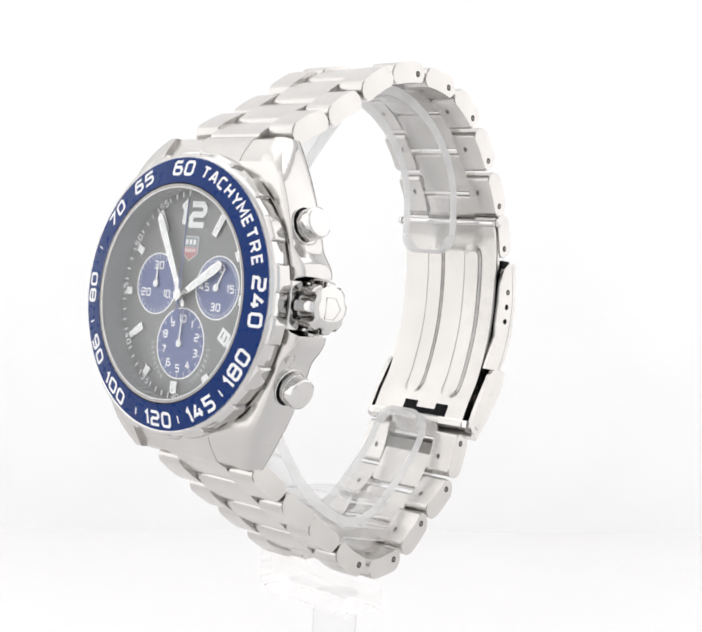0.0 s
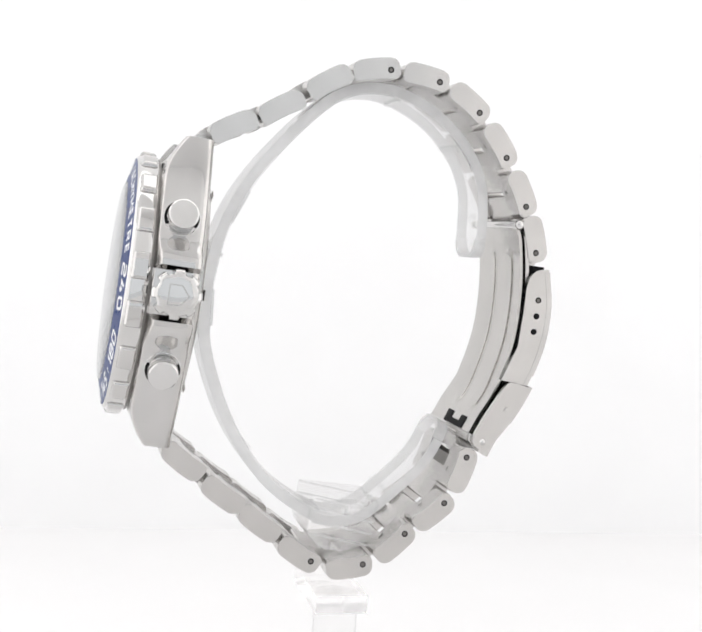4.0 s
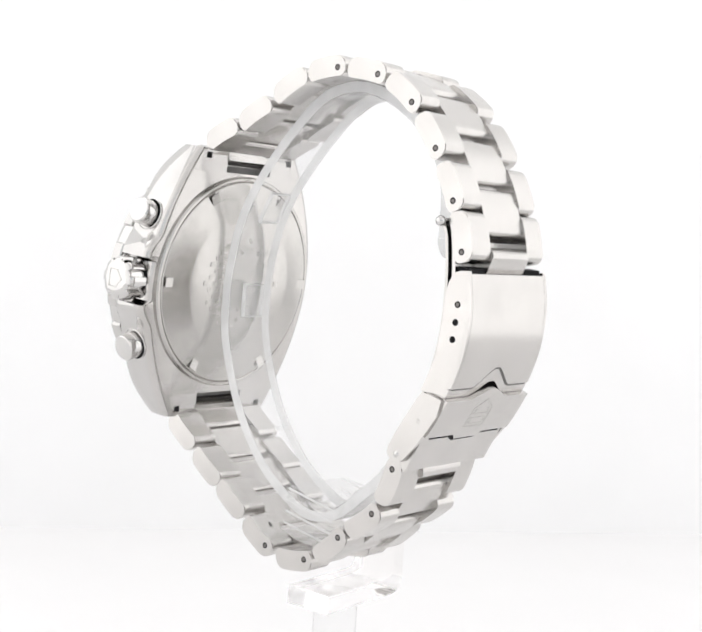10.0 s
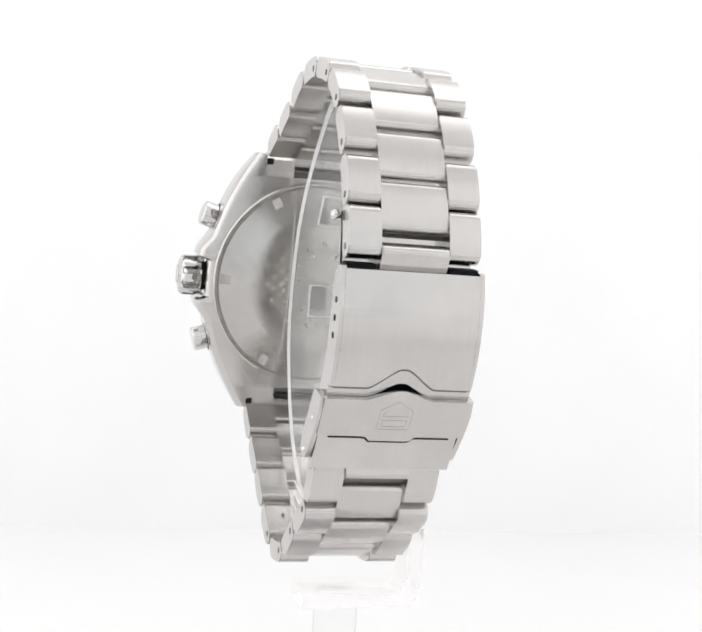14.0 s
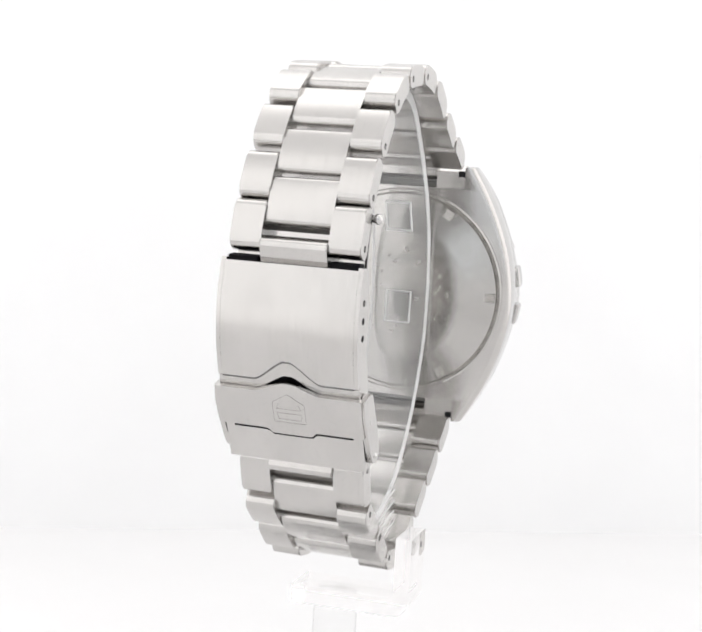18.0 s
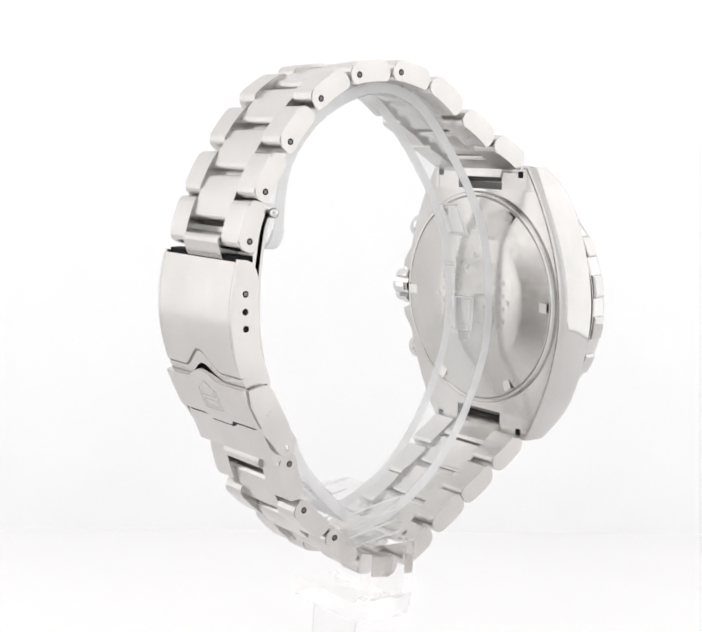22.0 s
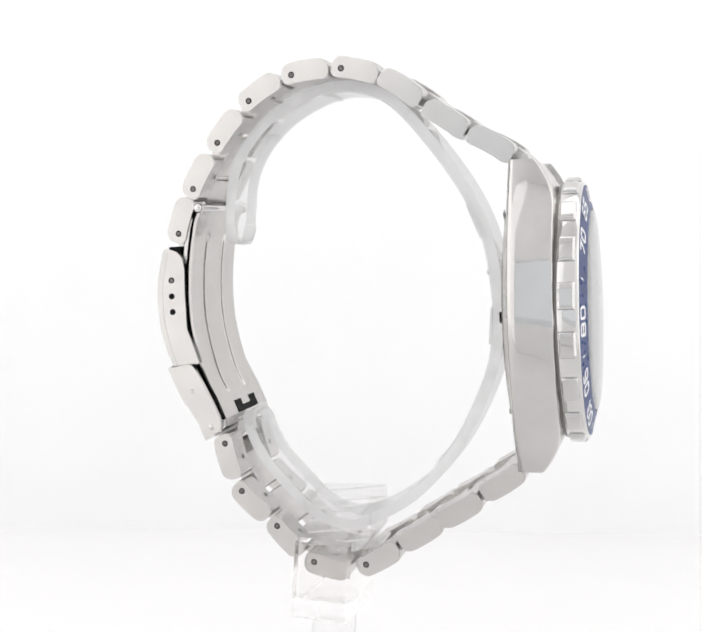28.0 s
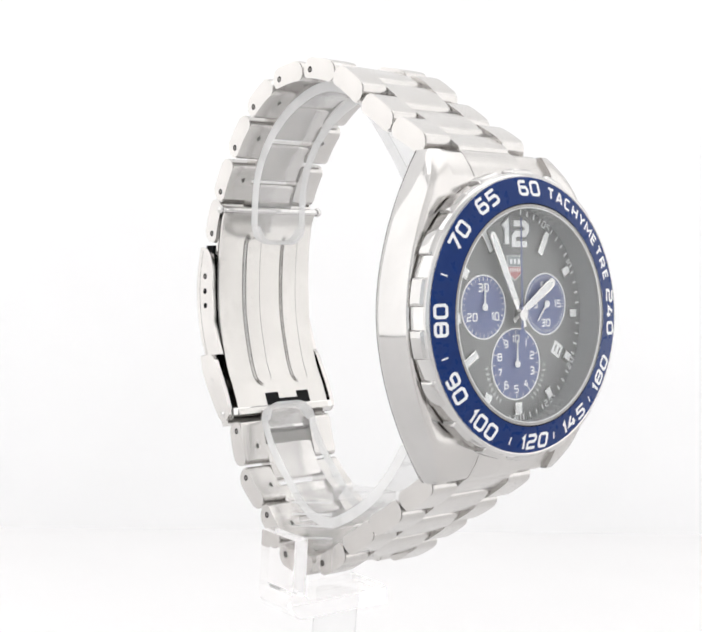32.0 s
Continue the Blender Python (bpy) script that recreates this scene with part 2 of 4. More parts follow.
def square_word(word, high, wide, thick, gap, depth=0.03):
    """Squared technical characters, centred on the origin; wide is one full character."""
    bm = bmesh.new()
    h = high - thick
    advance = [GLYPHS[ch][0] * wide for ch in word]
    x0 = -(sum(advance) + gap * (len(word) - 1)) / 2
    for ch, adv in zip(word, advance):
        w = adv - thick
        c = min(w, h) * 0.17
        named = {"k": c / w, "q": 1 - c / w, "m": 1 - c / w, "c": c / h, "r": 1 - c / h, "n": 0.5 + c / h, "j": 0.5 - c / h}
        for level, line in enumerate(GLYPHS[ch][1]):
            closed = line == "O"
            if closed:
                line = "k,0 q,0 1,c 1,r q,1 k,1 0,r 0,c"
            pts = []
            for pair in line.split():
                u, v = (named[e] if e in named else float(e) for e in pair.split(","))
                pts.append(Vector((x0 + thick / 2 + u * w, -h / 2 + v * h)))
            stroke(bm, pts, thick, 0.0, depth + 0.008 * level, closed)
        x0 += adv + gap
    return bm


def thing(name, label, category):
    root = new(name)
    root.empty_display_size = 0.01
    return tagged(root, label, category)


# ---- the light tent ----
def room():
    def slab(name, pts, thick, mat, label=""):
        bm = bmesh.new()
        a = [bm.verts.new(p) for p in pts]
        nor = (Vector(pts[1]) - Vector(pts[0])).cross(Vector(pts[2]) - Vector(pts[1])).normalized() * thick
        b = [bm.verts.new(Vector(p) + nor) for p in pts]
        faces_between(bm, a, b)
        bm.faces.new(a[::-1])
        bm.faces.new(b)
        ob = part(name, bm, mat, None, label, smooth=False, scale=1.0)
        return tagged(ob, label, name.split("_")[0], kind="structure")
    slab("table_top", [(-1.2, -1.3, 0), (1.2, -1.3, 0), (1.2, 0.7, 0), (-1.2, 0.7, 0)][::-1], 0.02, TABLE, "smooth white sheet of the photo table")
    # the back cloth is set a little askew so its foot fits the camera's view
    slab("wall_back", [(-0.36, 0.128, 0), (-0.36, 0.128, 0.45), (0.36, 0.273, 0.45), (0.36, 0.273, 0)][::-1], 0.004, TENT, "white back cloth of the light tent")
    slab("wall_left", [(-0.36, -0.20, 0), (-0.36, -0.20, 0.45), (-0.36, 0.128, 0.45), (-0.36, 0.128, 0)][::-1], 0.004, TENT, "white side cloth of the light tent")
    slab("wall_right", [(0.36, 0.273, 0), (0.36, 0.273, 0.45), (0.36, -0.20, 0.45), (0.36, -0.20, 0)][::-1], 0.004, TENT, "white side cloth of the light tent")
    # unseen front cloth; the lens's opening is sized to shape the steel's reflections
    bm = bmesh.new()
    ow = (-0.36, 0.36, 0.0, 0.45)
    iw = (-0.085, 0.118, 0.065, 0.190)
    rings = []
    for y in (-0.196, -0.200):
        rings.append([[bm.verts.new((x, y, z)) for x, z in ((w[0], w[2]), (w[1], w[2]), (w[1], w[3]), (w[0], w[3]))] for w in (ow, iw)])
    (ao, ai), (bo, bi) = rings
    for p, q in ((ao, ai), (bo, bi), (ao, bo), (ai, bi)):
        faces_between(bm, p, q)
    tagged(part("wall_front", bm, TENT, None, smooth=False, scale=1.0), "unseen white front cloth with an opening sized for reflections", "wall", kind="structure")
    # pale panel at the edge of the back cloth
    bm = prism(bmesh.new(), [(0.1205, 0.072), (0.1236, 0.066), (0.165, 0.065), (0.165, 0.15), (0.1230, 0.15), (0.1210, 0.10)], 0.0, 0.002)
    bm.transform(Matrix.Translation((0, 0.1985, 0)) @ Matrix.Rotation(radians(11.39), 4, "Z") @ Matrix.Rotation(radians(90), 4, "X"))
    tagged(part("panel_back", bm, PANEL, None, smooth=False, scale=1.0), "pale grey-green panel before the back cloth", "panel", kind="structure")
    slab("ceiling", [(-0.36, -0.20, 0.45), (0.36, -0.20, 0.45), (0.36, 0.273, 0.45), (-0.36, 0.128, 0.45)], 0.004, TENT, "white top cloth of the light tent")


room()

# ---- the watch ----
watch = thing("wrist_watch", "steel chronograph watch with blue bezel, closed on a clear stand", "watch")


def case_width(y):
    """Half the width of the case at y."""
    return 21.2 - 0.0202 * abs(y) ** 1.887


def case_top(y):
    return -1.0 - 0.055 * max(0.0, abs(y) - 17.0) ** 2


def guard(y):
    """How far the flank swells beside the crown; a bay lets the crown in."""
    a = abs(y - 0.2)
    if a < 4.2:
        t = max(0.0, (a - 3.5) / 0.7)
        return -0.3 + 1.85 * t * t * (3 - 2 * t)
    t = max(0.0, min(1.0, (8.6 - a) / 3.6))
    return 1.55 * t * t * (3 - 2 * t)


def build_case():
    def half(y, side):
        """Bottom, round foot, polished flank, crisp edge, satin shoulder."""
        g = guard(y) if side > 0 and abs(y) < 10 else 0.0
        w, top, bot = case_width(y), case_top(y), -8.3
        sh = 0.3 + 0.06 * abs(y)
        flank = top - 0.25 - 0.004 * abs(y) - 0.5 * max(0.0, g)
        f = w + g
        pts = [(f - 1.3, bot), (f - 0.75, bot + 0.12), (f - 0.3, bot + 0.45), (f - 0.06, bot + 1.0), (f, bot + 1.6), (f, (bot + flank) / 2), (f, flank - 0.12), (f - 0.06, flank + 0.02), (f - 0.16, flank + 0.1),
               (w - sh, top), (w - sh - 1.5, top + 0.06)]
        return [(side * x, y, z) for x, z in pts]

    def polish(ob, closing):
        """Mirror polish on the flanks between foot and edge."""
        ob.data.materials.append(FLANK)
        n = closing
        for k, f in enumerate(ob.data.polygons):
            i = k % n
            if i in (3, 4, 5) or (n == 22 and i in (15, 16, 17)):
                f.material_index = 1
    bm = bmesh.new()
    loft(bm, [half(y, 1) + half(y, -1)[::-1] for y in (-20.4 + 40.8 * k / 102 for k in range(103))])
    case = part("case", bm, BRUSHED_SIDE, watch, "satin steel watch case with polished flanks", FRAME)
    polish(case, 22)
    for sy in (1, -1):
        for sx in (1, -1):
            rows = []
            for k in range(9):
                y = sy * (20.35 + 4.05 * k / 8)
                pts = half(y, sx)
                pts[-1] = (sx * 11.12, y, case_top(y))
                x9 = pts[9][0]
                if abs(x9) < 11.3:
                    pts[9] = (sx * 11.3, y, case_top(y))
                rows.append(pts + [(sx * 11.12, y, -8.3)])
            polish(part("lug", loft(bmesh.new(), rows), BRUSHED_SIDE, case), 12)


build_case()

# bezel body with grips
bm = bmesh.new()
lathe(bm, [(16.43, 3.45), (16.46, 3.5), (16.52, 3.42), (20.35, 2.55), (20.5, 2.62), (20.75, 2.45), (21.0, 1.9), (21.05, -0.4), (20.92, -0.62), (16.43, -0.62)], 180)
bezel = part("bezel", bm, POLISHED, watch, "notched polished steel bezel", FRAME)
# dark ring added in the gap; it paints the shade under the bezel
bm = bmesh.new()
lathe(bm, [(20.7, -0.60), (20.7, -1.08), (18.2, -1.08), (18.2, -0.60)], 96)
part("gap_shade", bm, DARK_STEEL, watch, "added dark ring for the shade in the gap under the bezel", FRAME)
bm = bmesh.new()
lathe(bm, [(16.44, 3.56), (20.3, 2.62), (20.3, 2.2), (16.44, 2.6)], 108)
part("bezel_insert", bm, BLUE, bezel, "blue bezel ring with white tachymeter scale")


def grip_mesh():
    """A low pad with rounded edges that follows the side of the bezel."""
    bm = bmesh.new()
    us = (-5.7, -5.4, -5.0, -4.2, -2.1, 0.0, 2.1, 4.2, 5.0, 5.4, 5.7)
    vs = (-0.5, -0.4, -0.2, 0.3, 1.1, 1.5, 1.75, 1.95, 2.1, 2.2)
    grid = []
    for u in us:
        row = []
        for v in vs:
            base = 21.03 if v < 1.8 else 21.03 - 0.9 * (v - 1.8)
            e = min((5.7 - abs(u)) / 1.4, (v + 0.5) / 0.4, (2.2 - v) / 0.6, 1.0)
            r = base - 0.06 + 0.62 * math.sqrt(max(0.0, 1 - (1 - e) ** 2))
            a = radians(u)
            row.append(bm.verts.new((r * math.sin(a), r * math.cos(a), v)))
        grid.append(row)
    for p, q in zip(grid, grid[1:]):
        faces_between(bm, p, q, False)
    back = [[bm.verts.new((20.5 * math.sin(radians(u)), 20.5 * math.cos(radians(u)), v)) for v in (vs[0], vs[-1])] for u in us]
    for i in range(len(us) - 1):
        bm.faces.new((back[i][0], back[i + 1][0], back[i + 1][1], back[i][1]))
        bm.faces.new((grid[i][0], grid[i + 1][0], back[i + 1][0], back[i][0]))
        bm.faces.new((grid[i][-1], grid[i + 1][-1], back[i + 1][1], back[i][1]))
    bm.transform(Matrix.Scale(MM, 4))
    bmesh.ops.recalc_face_normals(bm, faces=bm.faces)
    me = bpy.data.meshes.new("grip")
    bm.to_mesh(me)
    bm.free()
    return me


GRIP = grip_mesh()
for k in range(18):
    put("grip", GRIP, FLANK, bezel, m=pose(0, 0, 0, 0, 0, 20 * k))


def on_bezel(angle, r=18.62):
    """A pose on the sloped ring, letters upright towards the centre."""
    return mm(0, 0, 0, 0, 0, -angle) @ mm(0, r, 3.44 - (r - 16.9) * 0.2412 + 0.005, -13.6)


for word, angle in (("60", 0), ("65", -28.7), ("70", -52.2), ("80", -91), ("90", -122), ("100", -145.6), ("120", 178.8), ("145", 149.3), ("180", 120.7), ("240", 89.8)):
    m = on_bezel(angle)
    if abs(angle) > 100:
        m = m @ mm(0, 0, 0, 0, 0, 180)
    part("numeral", square_word(word, 2.4, 2.12, 0.46, 0.42, 0.02), WHITE, bezel, m=m)
for k, letter in enumerate("TACHYMETRE"):
    part("letter", square_word(letter, 1.9, 1.55, 0.36, 0.0, 0.02), WHITE, bezel, m=on_bezel(15.4 + (71.8 - 15.4) * k / 9))
for angle in (-71.5, -107.5, -165.0, 165.0, 135.0):
    part("tick", box(bmesh.new(), -0.12, 0.12, -0.55, 0.55, 0, 0.02), WHITE, bezel, m=on_bezel(angle, 18.8))

# dial
bm = disc(bmesh.new(), 16.4, -0.6, 0.0, 96)
dial = part("dial", bm, DIAL, watch, "anthracite dial with blue subdials", FRAME)
bm = bmesh.new()
lathe(bm, [(16.2, 3.1), (15.75, 3.0), (15.72, 0.25), (15.66, 0.02), (16.4, -0.2), (16.4, 3.1)], 120)
for v in bm.verts:
    if v.co.z < 0.3:
        v.co.x *= 0.965
        v.co.y *= 1.02
part("flange", bm, FLANGE, dial, "grey sloping flange")
for k in range(60):
    a = radians(6 * k + 3)
    line = prism_x(bmesh.new(), [(15.67, 0.9), (15.70, 2.4), (15.80, 2.4), (15.77, 0.9)], -0.03, 0.03)
    line.transform(Matrix.Rotation(-a, 4, "Z"))
    part("flange_line", line, INK, dial)
bm = bmesh.new()
lathe(bm, [(16.42, 3.5), (16.26, 3.5), (16.26, 3.0), (16.42, 3.0)], 120)
part("crystal_gap", bm, BLACK, watch, "thin dark line round the crystal", FRAME)
bm = bmesh.new()
lathe(bm, [(16.25, 3.46), (15.82, 3.46), (15.74, 3.38), (15.74, 3.05), (16.25, 3.05)], 120)
part("crystal_seat", bm, SEAT, watch, "beige-grey ring under the crystal's rim", FRAME)
# the glint on the crystal's edge, painted as a thin white ring
bm = bmesh.new()
lathe(bm, [(15.80, 3.50), (15.68, 3.50), (15.66, 3.42), (15.80, 3.42)], 120)
part("crystal_glint", bm, LUME, watch, "white ring painted for the glint on the crystal edge", FRAME)
bm = bmesh.new()
rings = [(16.24, 3.55), (16.2, 3.75)] + [(16.05 * math.cos(radians(6 + 84 * k / 8)), 3.82 + 0.55 * math.sin(radians(90 * k / 8))) for k in range(9)]
lathe(bm, [(0.02, 3.53), *rings[:-1], (0.02, 4.37)], 96)
glass = part("crystal", bm, CRYSTAL, watch, "domed clear sapphire crystal", FRAME)
glass.visible_shadow = False


def polar(r, angle):
    a = radians(angle)
    return r * math.sin(a), r * math.cos(a)


def on_track(angle):
    """The minute track, squeezed sideways to fit the camera's view through the crystal."""
    a = radians(angle)
    return 14.45 * math.sin(a), 15.4 * math.cos(a)


def mark(name, outline, z, mat, parent, h=0.05, m=None, label=""):
    return part(name, prism(bmesh.new(), outline, z, z + h), mat, parent, label, m)


def bar(w, l):
    return [(-w / 2, -l / 2), (w / 2, -l / 2), (w / 2, l / 2), (-w / 2, l / 2)]


def marker(r, angle, w, l):
    bm = prism(bmesh.new(), bar(w, l), 0.0, 0.45)
    soften(bm, 0.08, 1)
    body = part("hour_marker", bm, POLISHED, dial, "applied steel hour marker", mm(*polar(r, angle), 0.0, 0, 0, -angle))
    mark("lume", bar(w * 0.72, l * 0.86), 0.44, LUME, body, 0.03)


for r, angle, w, l in ((12.5, 30, 1.15, 4.1), (12.6, -30, 1.15, 4.1), (12.1, -121.5, 1.25, 3.6), (13.05, 60, 1.60, 1.7), (12.9, 90, 1.60, 1.7),
                       (13.2, 120, 1.60, 1.6), (13.95, 150, 1.50, 1.7), (13.92, 180, 1.50, 1.8), (13.85, -151, 1.50, 1.7), (12.86, -91, 1.60, 1.5), (12.85, -60.5, 1.60, 1.7)):
    marker(r, angle, w, l)
part("numeral", square_word("12", 4.0, 3.8, 0.90, 0.62, 0.30), LUME, dial, "large applied twelve", mm(0.0, 12.1, 0))
for k in range(60):
    if k % 5:
        mark("minute_tick", bar(0.26, 0.85), 0.0, WHITE, dial, 0.03, mm(*on_track(6 * k), 0.002, 0, 0, -6 * k))
for k in range(1, 12):
    if k not in (3,):
        part("numeral", square_word("%02d" % (5 * k), 1.15, 0.85, 0.2, 0.22), WHITE, dial, m=mm(*on_track(30 * k), 0.002, 0, 0, -30 * k if abs(k - 6) > 2 else 180 - 30 * k))
# shield emblem, without its letters
emblem = mark("emblem", [(-1.7, 1.65), (-1.7, -0.98), (0, -2.15), (1.7, -0.98), (1.7, 1.65)], 0.0, INK, dial, 0.10, mm(0, 7.2, 0), "small grey and red shield emblem")
mark("emblem_field", [(-1.5, 0.05), (1.5, 0.05), (1.5, 1.47), (-1.5, 1.47)], 0.10, GREEN, emblem, 0.02)
mark("emblem_field", [(-1.5, -0.06), (-1.5, -0.88), (0, -1.93), (1.5, -0.88), (1.5, -0.06)], 0.10, RED, emblem, 0.02)
for x in (-0.85, 0.0, 0.85):
    mark("emblem_bar", bar(0.55, 0.8), 0.12, WHITE, emblem, 0.01, mm(x, 0.76, 0))
for x in (-1.0, -0.5, 0.0, 0.5, 1.0):
    mark("emblem_bar", bar(0.26, 0.55), 0.12, WHITE, emblem, 0.01, mm(x, -0.5, 0))
# date window
DATE = mm(9.4, -5.5, 0, 0, 0, -31)
date = mark("date_window", bar(2.1, 2.1), 0.0, LUME, dial, 0.03, DATE, "white date window")
for x in (-0.42, 0.5):
    mark("digit_bar", bar(0.22, 1.1), 0.03, STAMP_SHADE, date, 0.01, mm(x, 0, 0))


def subdial(x, y, r, words, ticks, rw, size):
    bm = disc(bmesh.new(), r - 0.25, 0.0, 0.03, 64)
    sub = part("subdial", bm, SUBBLUE, dial, "blue subdial with a white ring", mm(x, y, 0.0))
    bm = bmesh.new()
    lathe(bm, [(r - 0.22, 0.0), (r - 0.22, 0.06), (r, 0.06), (r, 0.0)], 64)
    part("ring", bm, WHITE, sub)
    for word, angle in words:
        part("numeral", square_word(word, size, size * 0.80, 0.235, 0.2, 0.02), WHITE, sub, m=mm(*polar(rw, angle), 0.032))
    bm = bmesh.new()
    for k in range(ticks):
        a = 360 * k / ticks
        b2 = prism(bmesh.new(), bar(0.13, 0.6 if k % 5 == 0 or ticks < 35 else 0.34), 0.03, 0.042)
        b2.transform(Matrix.Translation((*polar(r - 0.62, a), 0)) @ Matrix.Rotation(-radians(a), 4, "Z"))
        tmp = bpy.data.meshes.new("tmp")
        b2.to_mesh(tmp)
        b2.free()
        bm.from_mesh(tmp)
        bpy.data.meshes.remove(tmp)
    tagged(part("scale_ticks", bm, WHITE, sub), kind="stuff")
    return sub


subdial(-6.85, 1.3, 4.75, (("30", 0), ("10", 120), ("20", 240)), 30, 2.85, 1.3)
subdial(6.85, 1.5, 4.75, (("60", 0), ("15", 90), ("30", 180), ("45", 270)), 60, 2.85, 1.25)
subdial(0.0, -7.3, 5.4, [("10", 0)] + [(str(k), 36 * k) for k in range(1, 10)], 20, 3.75, 1.25)
# curved line of tiny print on either side of the lower subdial, as plain bars
for k in range(8):
    for side in (1, -1):
        a = 180 - side * (34 + 7.5 * k)
        x, y = polar(6.35, a)
        mark("print_bar", bar(0.26, 0.62), 0.0, INK, dial, 0.01, mm(x, y - 7.3, 0.002, 0, 0, -a))


def hand(name, outline, z, h, mat, label, m):
    bm = prism(bmesh.new(), outline, 0, h)
    soften(bm, 0.05, 1)
    return part(name, bm, mat, watch, label, FRAME @ m)


def blade(tail, root, wide, length):
    return [(-0.35, -tail), (0.35, -tail), (root / 2, 0.9), (wide / 2, length * 0.80), (wide / 2 * 0.85, length * 0.96), (0, length), (-wide / 2 * 0.85, length * 0.96), (-wide / 2, length * 0.80), (-root / 2, 0.9)]


HOUR = mm(0, 0, 0.75, 0, 0, -57.8)
hour = hand("hour_hand", blade(1.6, 1.0, 1.6, 9.6), 0, 0.16, POLISHED, "steel hour hand with white lume", HOUR)
mark("lume", [(-0.40, 1.9), (0.40, 1.9), (0.62, 7.7), (0, 9.3), (-0.62, 7.7)], 0.155, LUME, hour, 0.03)
minute = hand("minute_hand", blade(2.0, 1.0, 1.45, 13.7), 0, 0.16, POLISHED, "steel minute hand with white lume", mm(0, 0, 1.05, 0, 0, 28.5))
mark("lume", [(-0.38, 2.6), (0.38, 2.6), (0.56, 11.2), (0, 13.3), (-0.56, 11.2)], 0.155, LUME, minute, 0.03)
hand("chronograph_hand", [(-0.55, -4.0), (0.55, -4.0), (0.55, -2.4), (0.2, -2.0), (0.15, 0), (0.07, 14.4), (-0.07, 14.4), (-0.15, 0), (-0.2, -2.0), (-0.55, -2.4)], 0, 0.12, SUBBLUE, "slim blue chronograph hand at twelve", mm(0, 0, 1.35))
part("hub", disc(bmesh.new(), 0.85, 0.6, 1.75, 32), POLISHED, watch, "steel hub of the hands", FRAME)


def small_hand(name, x, y, angle, length):
    h = hand(name, [(-0.26, -0.3), (0.26, -0.3), (0.16, 0.5), (0.09, length), (-0.09, length), (-0.16, 0.5)], 0, 0.1, WHITE, "short white subdial hand", mm(x, y, 0.28, 0, 0, -angle))
    part("hub", disc(bmesh.new(), 0.55, 0, 0.16, 24), WHITE, h)
    return h


seconds = small_hand("small_seconds_hand", 6.85, 1.5, 28, 3.3)
small_hand("subdial_hand", -6.85, 1.3, 2, 3.3)
small_hand("subdial_hand", 0.0, -7.3, 1, 3.6)


# crown and pushers
def crown():
    bm = bmesh.new()
    n, m = 8, 12
    rows = []
    for x, r, cut in ((19.0, 2.2, 0), (21.0, 2.2, 0), (21.05, 3.3, 0.5), (21.3, 3.72, 0.85), (21.8, 3.8, 0.9), (23.9, 3.8, 0.9), (24.2, 3.78, 0.75), (24.45, 3.68, 0.55),
                      (24.68, 3.48, 0.32), (24.85, 3.2, 0.12), (25.0, 2.8, 0), (25.13, 2.2, 0), (25.22, 1.5, 0), (25.26, 0.6, 0)):
        ring = []
        for k in range(n * m):
            a = 2 * math.pi * k / (n * m)
            t = max(0.0, min(1.0, (0.05 - math.cos(n * a)) / 0.4))
            rr = r - cut * t * t * (3 - 2 * t)
            ring.append((x, rr * math.cos(a), rr * math.sin(a)))
        rows.append(ring)
    return loft(bm, rows)


c = part("crown", crown(), POLISHED, watch, "fluted polished steel crown", FRAME @ mm(0.5, 0.25, -4.7))
# added black ring; paints the dark reflections and shade at the crown's foot
bm = bmesh.new()
lathe(bm, [(2.0, 20.4), (2.75, 20.4), (2.75, 20.95), (2.0, 20.95)], 48)
part("crown_shade", bm, BLACK, c, "added dark ring for the shade behind the crown", mm(0, 0, 0, 0, 90, 0))
SHIELD = ((-1.5, 1.3), (1.5, 1.3), (1.5, -0.5), (0, -1.7), (-1.5, -0.5))
for p, q in zip(SHIELD, SHIELD[1:] + SHIELD[:1]):
    p, q = Vector(p), Vector(q)
    d = q - p
    part("crest_line", box(bmesh.new(), -d.length / 2, d.length / 2, -0.09, 0.09, -0.14, 0.04), ETCHED, c, "", mm(25.22, 0, 0, 90, 0, 90) @ mm(*((p + q) / 2), 0, 0, 0, math.degrees(math.atan2(d.y, d.x))))


